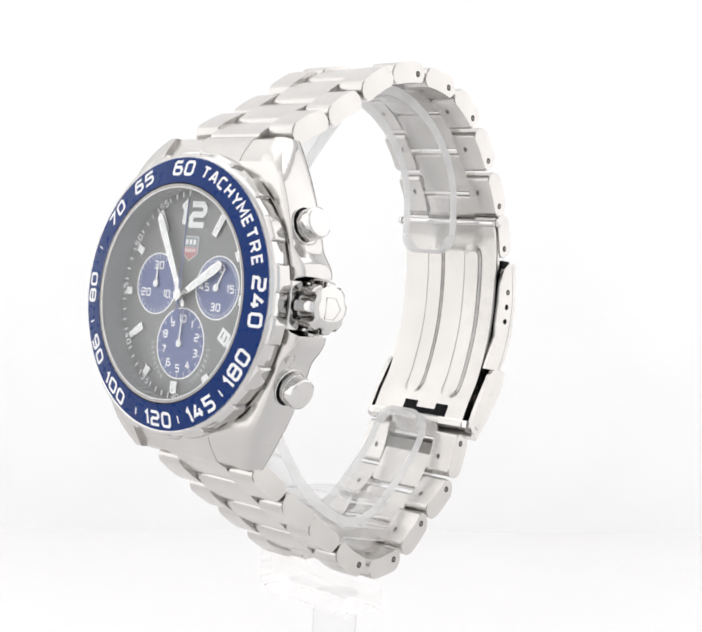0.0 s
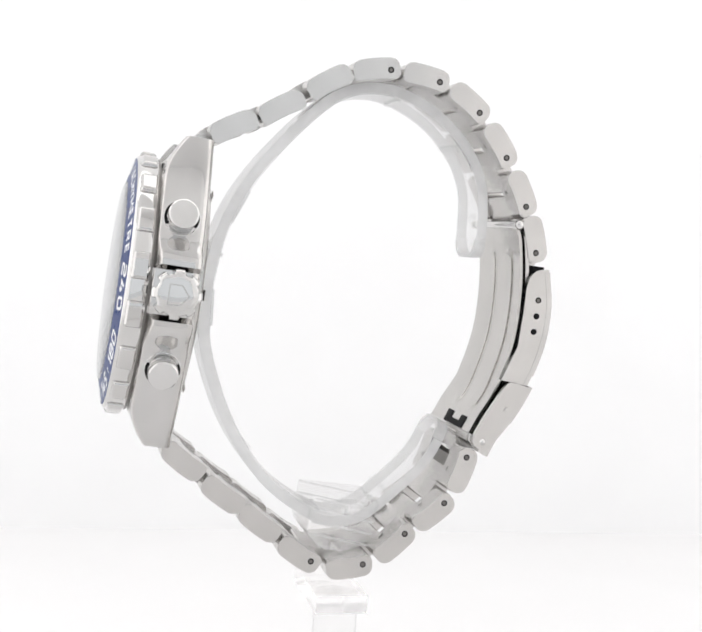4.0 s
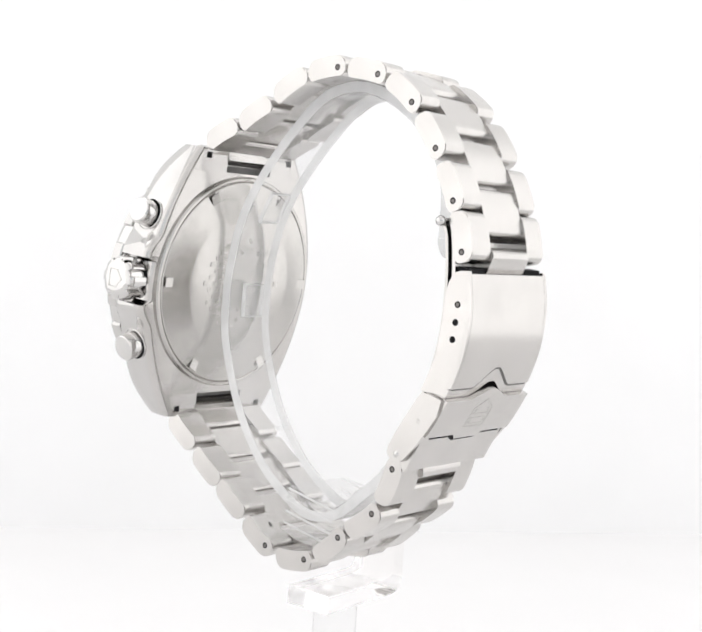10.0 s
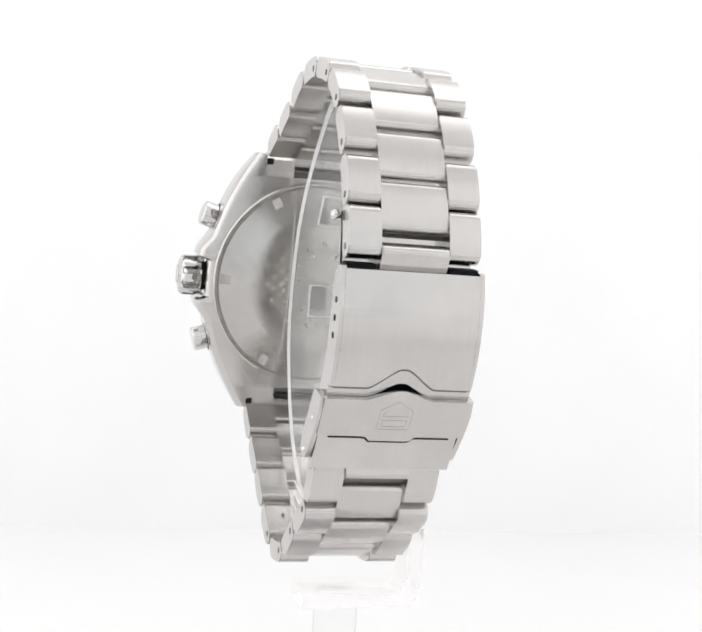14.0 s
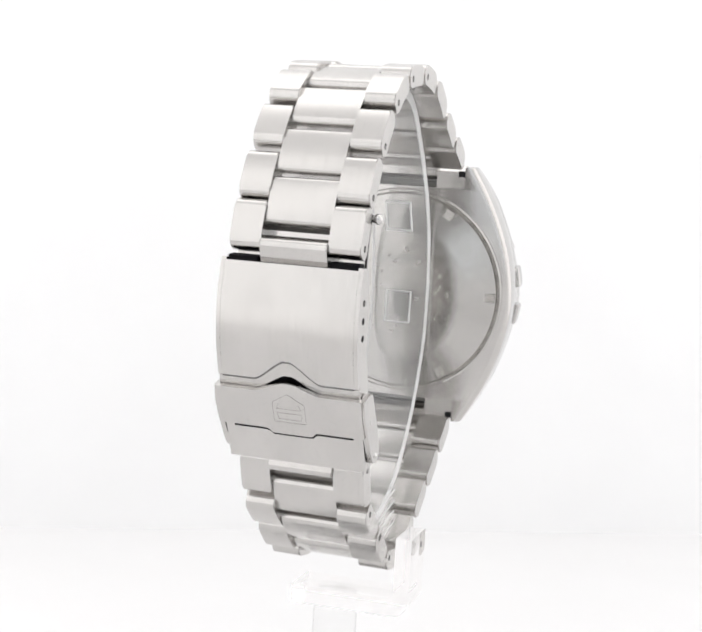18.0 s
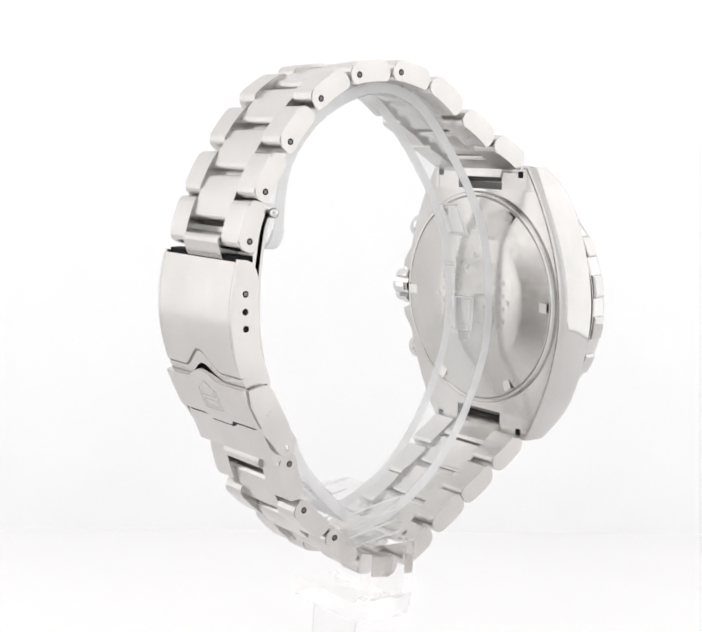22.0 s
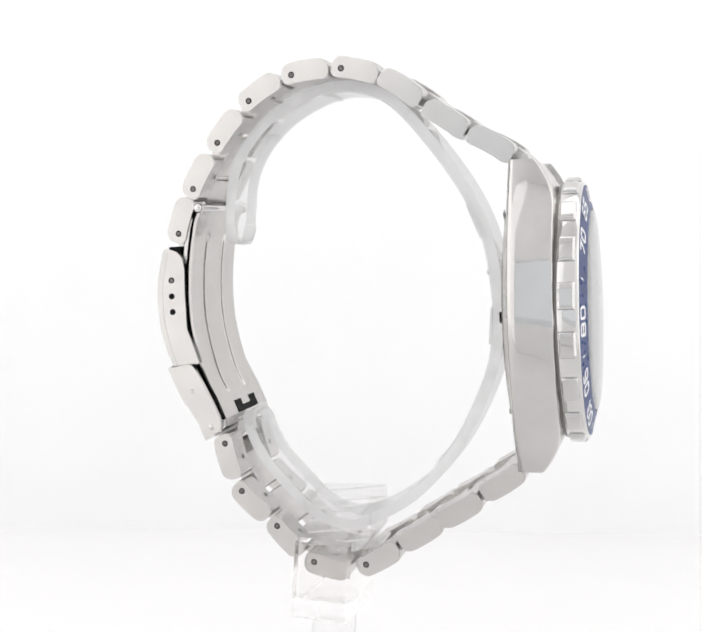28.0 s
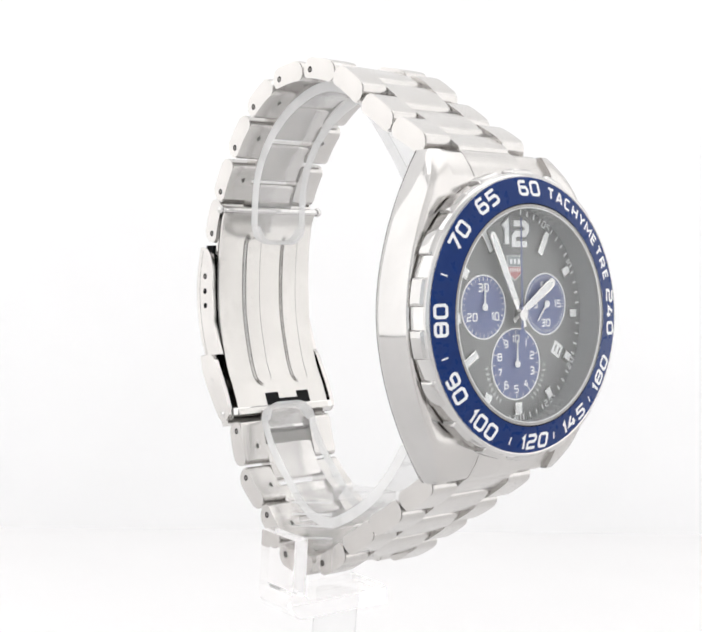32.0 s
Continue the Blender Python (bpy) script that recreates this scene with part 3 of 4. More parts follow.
def pusher(y, z):
    """A round stem and a head, faintly eight-sided, with a flat cap."""
    bm = bmesh.new()
    rows = []
    for x, r, flat in ((-2.0, 1.7, 0), (0.2, 1.7, 0), (0.95, 1.95, 0), (1.0, 2.2, 0.2), (1.12, 2.32, 0.2), (1.9, 2.32, 0.2), (1.95, 2.28, 0.2), (2.0, 2.32, 0.2), (3.2, 2.32, 0.2), (3.45, 2.24, 0.2), (3.6, 2.05, 0.1), (3.64, 0.4, 0)):
        ring = []
        for k in range(64):
            a = 2 * math.pi * k / 64
            b = (a + math.pi / 8) % (math.pi / 4) - math.pi / 8
            side = math.cos(math.pi / 8) / math.cos(b) * 1.05
            rr = r * (1 + flat * (min(1.0, side) - 1))
            ring.append((x, rr * math.cos(a + 0.2), rr * math.sin(a + 0.2)))
        rows.append(ring)
    loft(bm, rows)
    ob = part("pusher", bm, POLISHED, watch, "round polished steel push-button", FRAME @ mm(18.4, y, z, 0, 0, math.copysign(15, y)))
    bm = bmesh.new()
    lathe(bm, [(1.5, -1.0), (2.8, -1.0), (2.8, 0.92), (2.7, 0.98), (2.64, 0.92), (2.6, 0.2), (1.5, 0.2)], 48)
    part("collar", bm, POLISHED, ob, "thin steel collar at the foot of the button", mm(0, 0, 0, 0, 90, 0))
    bm = bmesh.new()
    lathe(bm, [(1.55, -0.6), (2.61, -0.6), (2.61, 0.84), (1.55, 0.84)], 48)
    part("seal", bm, BLACK, ob, "dark ring round the button", mm(0, 0, 0, 0, 90, 0))
    return ob


pusher(11.35, -4.3)
pusher(-11.3, -4.7)

# case back
bm = bmesh.new()
lathe(bm, [(19.6, -8.2), (19.6, -8.75), (19.3, -9.0), (18.9, -9.0), (18.7, -8.75), (18.5, -9.05), (13.0, -9.86), (12.7, -9.96), (8.0, -10.14), (0.02, -10.2), (0.02, -8.2)], 128)
caseback = part("case_back", bm, BACK, watch, "turned steel screwed case back", FRAME @ mm(0, 0.4, 0))
for k in range(6):
    a = 60 * k + 30
    seat = mm(*polar(16.6, a), -9.33, 0, 0, -a) @ mm(0, 0, 0, -8.4)
    # a low plate for the recess; a dark bar paints its inner shade
    part("key_slot", soften(box(bmesh.new(), -0.85, 0.85, -1.7, 1.75, -0.05, 0.1), 0.04, 1), BACK, caseback, "milled recess for the case key", seat)
    part("slot_shade", box(bmesh.new(), -0.8, 0.8, -1.75, -1.3, -0.065, 0.1), DARK_STEEL, caseback, "dark bar painted for the shade at the inner end of the recess", seat)
# faint chequered engraving in the middle of the case back
bm = bmesh.new()
for i in range(-8, 9):
    for j in range(-8, 9):
        x, y = i * 1.15, j * 1.15
        if (i + j) % 2 == 0 and 3.0 < math.hypot(x, y) < 9.4:
            box(bm, x - 0.42, x + 0.42, y - 0.42, y + 0.42, -10.205, -10.1)
tagged(part("engraving", bm, ETCHED, caseback, "faint chequered engraving"), kind="stuff")

# ---- bracelet ----
# ends of each link, from the twelve o'clock lug round to the clasp, then from the clasp to the six o'clock lug: (y, z) pairs
TOP = [((25.05, -8.15), (28.85, -14.35)), ((29.2, -15.4), (33.35, -21.4)), ((34.4, -22.35), (38.85, -28.5)), ((39.0, -29.25), (40.75, -36.2)),
       ((40.5, -37.6), (39.85, -44.5)), ((39.25, -45.95), (35.65, -51.8)), ((34.1, -52.95), (28.9, -57.35)), ((27.4, -58.35), (21.2, -62.0)), ((20.55, -62.40), (13.75, -64.75))]
LOW = [((-19.05, -58.2), (-26.65, -56.3)), ((-27.7, -56.2), (-32.9, -50.85)), ((-33.4, -50.2), (-39.05, -45.05)), ((-40.0, -44.25), (-41.65, -36.9)),
       ((-41.2, -35.1), (-37.9, -28.9)), ((-36.95, -27.95), (-33.15, -21.55)), ((-32.85, -21.3), (-29.2, -14.9)), ((-28.2, -14.0), (-24.45, -8.0))]


def link_mesh(name, length, thick, wide, arch, corner=0.8):
    """One link, its length along y and its outer face towards z: rounded corners, a slightly bowed back."""
    bm = bmesh.new()
    outline = []
    for sy, sz, start in ((1, 1, 0), (-1, 1, 90), (-1, -1, 180), (1, -1, 270)):
        r = corner if sz > 0 else corner * 0.8
        for k in range(9):
            a = radians(start + 90 * k / 8)
            y = sy * (length / 2 - r) + r * math.cos(a)
            z = sz * (thick / 2 - r) + r * math.sin(a)
            outline.append((y, z - arch * (y / (length / 2)) ** 2 + arch * 0.5))
        if start in (0, 180):
            for u in (0.6, 0.2, -0.2, -0.6):
                y = sz * u * (length / 2 - corner)
                outline.append((y, sz * thick / 2 - arch * (y / (length / 2)) ** 2 + arch * 0.5))
    prism_x(bm, outline, -wide / 2, wide / 2)
    rim = [e for e in bm.edges if abs(e.verts[0].co.x - e.verts[1].co.x) < 1e-6]
    bmesh.ops.bevel(bm, geom=rim, offset=0.16, segments=2, affect="EDGES")
    bm.transform(Matrix.Scale(MM, 4))
    bmesh.ops.recalc_face_normals(bm, faces=bm.faces)
    me = bpy.data.meshes.new(name)
    bm.to_mesh(me)
    bm.free()
    me.materials.append(BRUSHED)
    me.materials.append(BRUSHED_SIDE)
    for f in me.polygons:
        f.material_index = 1 if abs(f.normal.x) > 0.8 else 0
    return me


SIDE_LINK = link_mesh("side_link", 7.85, 3.4, 5.35, 0.28, 1.35)
CENTRE_LINK = link_mesh("centre_link", 7.75, 2.5, 11.2, 0.35, 0.9)
CENTRE_LOW = link_mesh("centre_link_low", 7.15, 2.5, 11.2, 0.35, 0.9)
CENTRE_SHORT = link_mesh("centre_link_short", 5.6, 2.5, 11.2, 0.2, 0.9)


def screw_mesh():
    bm = bmesh.new()
    lathe(bm, [(0.02, 0.04), (0.22, 0.04), (0.30, 0.02), (0.30, -0.1), (0.02, -0.1)], 20)
    bm.transform(Matrix.Scale(MM, 4))
    bmesh.ops.recalc_face_normals(bm, faces=bm.faces)
    me = bpy.data.meshes.new("pin_end")
    bm.to_mesh(me)
    bm.free()
    return me


def hole_mesh():
    # a black disc, slightly proud; the hole's shade is all in its colour
    bm = disc(bmesh.new(), 0.52, -0.1, 0.02, 24)
    bm.transform(Matrix.Scale(MM, 4))
    me = bpy.data.meshes.new("pin_hole")
    bm.to_mesh(me)
    bm.free()
    return me


PIN, HOLE = screw_mesh(), hole_mesh()


def small_mesh(name, bm):
    bm.transform(Matrix.Scale(MM, 4))
    bmesh.ops.recalc_face_normals(bm, faces=bm.faces)
    me = bpy.data.meshes.new(name)
    bm.to_mesh(me)
    bm.free()
    return me


RIVET = small_mesh("rivet", lathe(bmesh.new(), [(0.01, 0.28), (0.22, 0.25), (0.42, 0.14), (0.52, 0.0), (0.52, -0.1), (0.01, -0.1)], 24))
RIVET_SMALL = small_mesh("small_rivet", lathe(bmesh.new(), [(0.01, 0.06), (0.14, 0.05), (0.2, -0.03), (0.3, -0.02), (0.36, 0.05), (0.42, -0.05), (0.01, -0.1)], 20))
ROD = small_mesh("link_pin", disc(bmesh.new(), 0.48, -9.5, 9.5, 20))
MARKER = small_mesh("size_mark", prism(bmesh.new(), [(-0.12, -0.45), (0.12, -0.45), (0.3, 0.15), (0, 0.5), (-0.3, 0.15)], 0, 0.02))


def drift(z):
    """A hair's shift towards three o'clock away from the case, fitted to the view."""
    return 0.15 + 0.008 * -z


def taper(z):
    """The bracelet narrows away from the case."""
    return Matrix.Diagonal((1 - 0.055 * min(1.0, max(0.0, (-z - 8) / 27)), 1, 1, 1))


def lie(y, z, dy, dz, x=0.0):
    """A pose in the watch's frame: +y along (dy, dz), +z away from the wrist."""
    return FRAME @ mm(x + drift(z), y, z, math.degrees(math.atan2(dz, dy)))


def flip(pairs):
    """Turns runs so that the outer side is +z: the wrist's middle lies at (-1, -38)."""
    out = []
    for (y0, z0), (y1, z1) in pairs:
        my, mz = (y0 + y1) / 2, (z0 + z1) / 2
        dy, dz = y1 - y0, z1 - z0
        if -dz * (my + 1) + dy * (mz + 38) < 0:
            dy, dz = -dy, -dz
        nor = Vector((-dz, dy)).normalized() * 0.28
        out.append((my + nor.x, mz + nor.y, dy, dz))
    return out


def turn_of(pair):
    """+1 where a link's own +y runs against its pair, so that its pin end is told."""
    (y0, z0), (y1, z1) = pair
    side = -(z1 - z0) * ((y0 + y1) / 2 + 1) + (y1 - y0) * ((z0 + z1) / 2 + 38)
    return 1.0 if side < 0 else -1.0


def lay_links(pairs, pins):
    run = flip(pairs)
    for i, (y, z, dy, dz) in enumerate(run):
        for sx in (1, -1):
            ob = put("side_link", SIDE_LINK, BRUSHED, watch, m=lie(y, z, dy, dz, sx * 8.32 * taper(z)[0][0]) @ taper(z))
            if i in pins:
                e = (-2.3 if pairs is TOP else 2.3) * turn_of(pairs[i])
                pin = put("pin_end", HOLE, BLACK, ob, m=mm(sx * 2.66, e, -0.25, 0, 90 * sx, 0))
                put("pin_head", PIN, DARK_STEEL, ob, m=mm(sx * 2.66, e, -0.25, 0, 90 * sx, 0))
                put("size_mark", MARKER, STAMP_SHADE, ob, m=mm(-sx * 0.6, -e * 0.35, -1.69, 180))
        if i in pins:
            put("link_pin", ROD, POLISHED, watch, m=lie(y, z, dy, dz) @ mm(0, e, -0.25, 0, 90, 0))
    for a, b in zip(run, run[1:]):
        y, z = (a[0] + b[0]) / 2, (a[1] + b[1]) / 2
        d = Vector((a[0] - b[0], a[1] - b[1]))
        if -d.y * (y + 1) + d.x * (z + 38) < 0:
            d = -d
        nor = Vector((-d.y, d.x)).normalized() * 0.22
        put("centre_link", CENTRE_LINK if pairs is TOP else CENTRE_LOW, BRUSHED, watch, m=lie(y + nor.x, z + nor.y, d.x, d.y) @ taper(z))


lay_links(TOP, range(3, 9))
lay_links(LOW, range(0, 5))
# centre links that meet the lugs and the clasp
for y, z, dy, dz in ((25.6, -8.6, -0.53, 0.85), (13.1, -65.0, -0.945, 0.33), (-25.3, -9.0, -0.53, -0.85), (-19.5, -58.7, -0.95, -0.22)):
    d = Vector((dy, dz))
    if -d.y * (y + 1) + d.x * (z + 38) < 0:
        d = -d
    put("centre_link", CENTRE_SHORT, BRUSHED, watch, m=lie(y, z, d.x, d.y) @ taper(z))

# dark filler bars added in two joints, painting the shade of the deep gap
joint = link_mesh("joint_shade", 2.8, 1.0, 11.0, 0.0, 0.3)
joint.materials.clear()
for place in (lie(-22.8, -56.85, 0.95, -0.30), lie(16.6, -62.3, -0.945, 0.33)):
    put("joint_shade", joint, DARK_STEEL, watch, "added dark bar for the shade in the joint at the clasp", place)
# end links between the lugs: two flush sides and a set-back middle
for sy in (1, -1):
    for x0, x1 in ((5.75, 11.1), (-11.1, -5.75)):
        bm = bmesh.new()
        prism_x(bm, [(sy * y, z) for y, z in ((19.6, -2.0), (22.0, -3.2), (24.2, -4.8), (24.7, -6.2), (24.2, -7.2), (23.4, -8.25), (19.6, -8.25))], x0, x1)
        part("end_link_side", soften(bm, 0.2, 2, 20), BRUSHED, watch, "flush side of the steel end link", FRAME)
        # no slot is cut; a black box paints its shade
        part("spring_bar_slot", box(bmesh.new(), *((9.9, 11.15) if x0 > 0 else (-11.15, -9.9)), *sorted((sy * 22.6, sy * 23.7)), -8.32, -7.9), BLACK, watch, "black box for the shade in the spring bar slot", FRAME)
    bm = bmesh.new()
    prism_x(bm, [(sy * y, z) for y, z in ((19.6, -1.9), (22.0, -3.1), (24.2, -4.7), (25.0, -6.2), (24.8, -8.2), (22.6, -8.6), (22.0, -7.6), (21.6, -5.8), (19.6, -5.8))], -5.74, 5.74)
    part("end_link", soften(bm, 0.2, 2, 20), BRUSHED, watch, "solid steel end link between the lugs", FRAME)
    # the gap's shade, painted as a dark box
    part("end_gap_shade", box(bmesh.new(), -5.7, 5.7, *sorted((sy * 20.4, sy * 21.5)), -6.6, -6.0), STAMP_SHADE, watch, "dark grey box for the shade in the gap behind the end link", FRAME)

# ---- clasp ----
clasp = new("clasp")
clasp.parent = watch
clasp.matrix_basis = FRAME @ mm(0.75, 0, 0)
tagged(clasp, "closed folding clasp with flip lock")
COVER = smooth_line([(12.1, -67.05), (6.2, -68.3), (0.1, -68.2), (-4.6, -67.2), (-7.4, -66.3)], 21)
XS = [-11.25 + 22.5 * k / 36 for k in range(37)]


def notch(x):
    """The wave at the cover's lower edge: flat, a ramp, a rounded top."""
    t = max(0.0, min(1.0, (5.2 - abs(x)) / 4.6))
    return t * t * (3 - 2 * t) * 0.35 + t * 0.65


cover = part("cover", soften(sheet(bmesh.new(), COVER, -0.9, XS, None, lambda x: 0.905 - 0.165 * notch(x)), 0.22, 2, 50), BRUSHED, clasp, "broad brushed steel clasp cover")
LIP = [p + Vector((0.0, 0.22)) for p in COVER]
part("cover_lip", soften(sheet(bmesh.new(), LIP, -0.7, XS, lambda x: 0.914 - 0.165 * notch(x), lambda x: 1.0 - 0.135 * notch(x)), 0.06, 1, 50), BRUSHED, clasp, "lower lip of the cover along the engraved wave")
# a dark strip in the engraved groove paints its shade
GROOVE = [p + Vector((0.0, 0.1)) for p in COVER]
part("engraved_line", sheet(bmesh.new(), GROOVE, -0.15, XS[1:-1], lambda x: 0.898 - 0.165 * notch(x), lambda x: 0.922 - 0.165 * notch(x)), STAMP_SHADE, cover, "dark strip for the shade in the engraved wave line")
for sx in (1, -1):
    part("edge_line", sheet(bmesh.new(), [p - Vector((0.0, 0.012)) for p in COVER], -0.1, sorted((sx * 10.55, sx * 10.67)), None, lambda x: 0.86), ETCHED, cover)
for sx in (1, -1):
    bm = bmesh.new()
    prism_x(bm, [(12.5, -66.8), (12.3, -65.4), (11.95, -64.6), (11.3, -64.0), (10.2, -63.55), (8.8, -63.35), (5, -63.5), (-1, -63.4), (-6.9, -61.5), (-7.3, -65.9), (-4.6, -67.0), (0.1, -68.0), (6.2, -68.1)], sx * 10.45, sx * 11.2)
    cheek = part("side_wall", soften(bm, 0.2, 2, 40), BRUSHED_SIDE, clasp, "satin side of the clasp with adjusting holes")
    for y, z, pinned in ((7.2, -65.75, True), (4.5, -65.85, False), (1.87, -65.8, False)):
        put("adjusting_hole", HOLE, BLACK, cheek, m=mm(sx * 11.21, y, z, 0, 90 * sx, 0))
        if pinned:
            put("pin_head", PIN, POLISHED, cheek, m=mm(sx * 11.21, y, z, 0, 90 * sx, 0))
# black boxes added inside the clasp to paint its shade
part("clasp_shade", box(bmesh.new(), -10.4, 10.4, 8.5, 11.9, -66.2, -64.2), BLACK, clasp, "black filler for the shade inside the clasp")
for x0, x1 in ((-10.4, -5.8), (5.8, 10.4)):
    part("clasp_shade", box(bmesh.new(), x0, x1, 11.9, 12.8, -66.2, -64.2), BLACK, clasp, "black filler for the shade inside the clasp")
# flip lock
LOCK = smooth_line([(-5.9, -67.6), (-9.0, -66.4), (-12.4, -64.9), (-15.2, -63.4)], 13)
XL = [-11.75 + 23.4 * k / 36 for k in range(37)]


def step(x):
    return max(0.0, min(1.0, (4.0 - abs(x)) / 0.8))


lock = part("flip_lock", soften(sheet(bmesh.new(), LOCK, -0.8, XL, lambda x: 0.17 - 0.17 * notch(x), lambda x: 0.86 + 0.09 * step(x)), 0.1, 1, 50), BRUSHED, clasp, "brushed flip lock with an engraved crest")


def on_lock(y):
    """Height of the lock's outer face at y."""
    for p, q in zip(LOCK, LOCK[1:]):
        if q.x <= y <= p.x:
            return p.y + (q.y - p.y) * (y - p.x) / (q.x - p.x)
    return LOCK[-1].y


def crest_line(p, q, wide):
    """A fine raised line that follows the bent lock."""
    p, q = Vector(p), Vector(q)
    side = Vector((-(q - p).y, (q - p).x)).normalized() * wide
    rows = []
    for k in range(7):
        c = p.lerp(q, k / 6)
        ring = []
        for e, h in ((-1, 0.06), (-0.7, -0.05), (0.7, -0.05), (1, 0.06)):
            v = c + side * e
            ring.append((v.x, v.y, on_lock(v.y) + h))
        rows.append(ring)
    part("crest_line", loft(bmesh.new(), rows), BACK, lock)


for p, q in (((-2.6, -12.6), (-2.6, -9.3)), ((-2.6, -9.3), (0, -7.7)), ((0, -7.7), (2.6, -9.3)), ((2.6, -9.3), (2.6, -12.6)), ((2.6, -12.6), (-2.6, -12.6)),
             ((-2.0, -10.3), (2.0, -10.3)), ((-2.0, -11.0), (2.0, -11.0)), ((-2.0, -10.3), (-1.6, -9.4)), ((2.0, -10.3), (1.6, -9.4)), ((-2.0, -11.0), (-1.8, -12.1)), ((2.0, -11.0), (1.8, -12.1)), ((-1.8, -12.1), (1.8, -12.1))):
    crest_line(p, q, 0.075)
# black strip past the lock's edge, painting the shade under the step
DEEP = [p + Vector((0.08, 0.24)) for p in LOCK]
part("lock_shade", sheet(bmesh.new(), DEEP, -0.25, XL[3:-3], lambda x: 0.80 + 0.10 * step(x), lambda x: 0.92 + 0.08 * step(x)), BLACK, clasp, "black strip for the shade below the flip lock")
# black sheet under the wave; the gap's shade is its colour
part("wave_shade", sheet(bmesh.new(), smooth_line([(-2.0, -66.6), (-5.0, -65.7), (-8.6, -64.9)], 9), -0.3, XS[1:-1]), BLACK, clasp, "black sheet for the shade between cover and flip lock")
for sx in (1, -1):
    bm = bmesh.new()
    prism_x(bm, [(-7.5, -66.2), (-7.1, -64.2), (-7.0, -62.9), (-7.35, -62.25), (-8.2, -61.67), (-13.2, -59.15), (-16.6, -57.75), (-17.5, -57.7), (-18.2, -58.1), (-18.65, -58.8), (-18.75, -59.6), (-18.55, -60.35), (-18.0, -61.0), (-16.3, -62.2), (-12.8, -64.4), (-10.0, -65.8)], sx * 11.4, sx * 12.2)
    cheek = part("lock_arm", soften(bm, 0.25, 2, 40), BRUSHED_SIDE, clasp, "rounded side arm of the flip lock")
    put("rivet", RIVET_SMALL, POLISHED, cheek, m=mm(sx * 12.2, -11.5, -62.65, 0, 90 * sx, 0))
    put("rivet", RIVET, POLISHED, cheek, m=mm(sx * 12.2, -17.5, -59.5, 0, 90 * sx, 0))
BLOCK = smooth_line([(-12.6, -63.95), (-16.4, -62.4), (-20.0, -61.0)], 7)
XE = [-11.25 + 22.5 * k / 8 for k in range(9)]
part("end_block", soften(sheet(bmesh.new(), BLOCK, -1.9, XE), 0.2, 2, 50), BRUSHED, clasp, "brushed steel end piece of the clasp")
# folding blades inside
BLADE = smooth_line([(18.6, -60.2), (16.0, -61.2), (8.5, -62.4), (0.0, -62.5), (-8.5, -60.8), (-13.5, -58.6), (-17.6, -57.0)], 85)


def rib(x, s):
    """Two bands pressed into the blade, with flat floors, soft flanks and round ends."""
    down = 0.0
    for mid in (-3.1, 5.35):
        along = 37.6 * max(0.105 + 0.05 - s, s - (0.865 - 0.05), 0.0)
        d = math.hypot(x - mid, along)
        t = max(0.0, min(1.0, (2.05 - d) / 0.6))
        down = max(down, 0.30 * t * t * (3 - 2 * t))
    return -down


XB = [-10.3 + 20.6 * k / 116 for k in range(117)]
part("inner_blade", sheet(bmesh.new(), BLADE, 0.5, XB, None, None, rib), BACK, clasp, "satin steel folding blade with two pressed bands")
OUTER_BLADE = [p + Vector((0.0, -1.1)) for p in BLADE[3:73:3]]
part("outer_blade", sheet(bmesh.new(), OUTER_BLADE, 0.6, [-10.1, 0, 10.1]), BRUSHED_SIDE, clasp, "second folding blade")
# proud black plates paint the slots' shade; the blade itself is not pierced
for x0, x1, y0 in ((-3.6, -0.8, -14.2), (-0.8, 3.6, -15.3), (3.6, 6.2, -14.2)):
    slot = [Vector((y, -58.16 + (-y - 14.2) * 0.39)) for y in (y0, -16.3)]
    part("blade_slot", sheet(bmesh.new(), slot, 0.56, [x0, x1]), BLACK, clasp, "black plate for the shade in the slot at the blade end")
bm = bmesh.new()
prism_x(bm, [(19.1 + 0.6 * math.cos(a), -60.3 + 0.6 * math.sin(a)) for a in (2 * math.pi * k / 20 for k in range(20))], -10.9, 10.9)
part("hinge_pin", soften(bm, 0.2, 2, 60), POLISHED, clasp, "round hinge pin of the blades")
for sx in (1, -1):
    bm = bmesh.new()
    bmesh.ops.create_uvsphere(bm, u_segments=20, v_segments=12, radius=0.85)
    part("pin_ball", bm, POLISHED, clasp, "round end of the hinge pin", mm(sx * 11.0, 19.1, -60.3))
bm = bmesh.new()
prism_x(bm, [(-16.4, -57.4), (-17.6, -57.3), (-18.5, -58.2), (-18.5, -59.4), (-17.8, -60.2), (-16.6, -59.9)], -11.35, 11.35)
part("hinge_block", soften(bm, 0.4, 2, 30), POLISHED, clasp, "hinge block of the folding blades")

# ---- the stand ----
stand = thing("watch_stand", "clear acrylic watch stand with an open cuff", "stand")
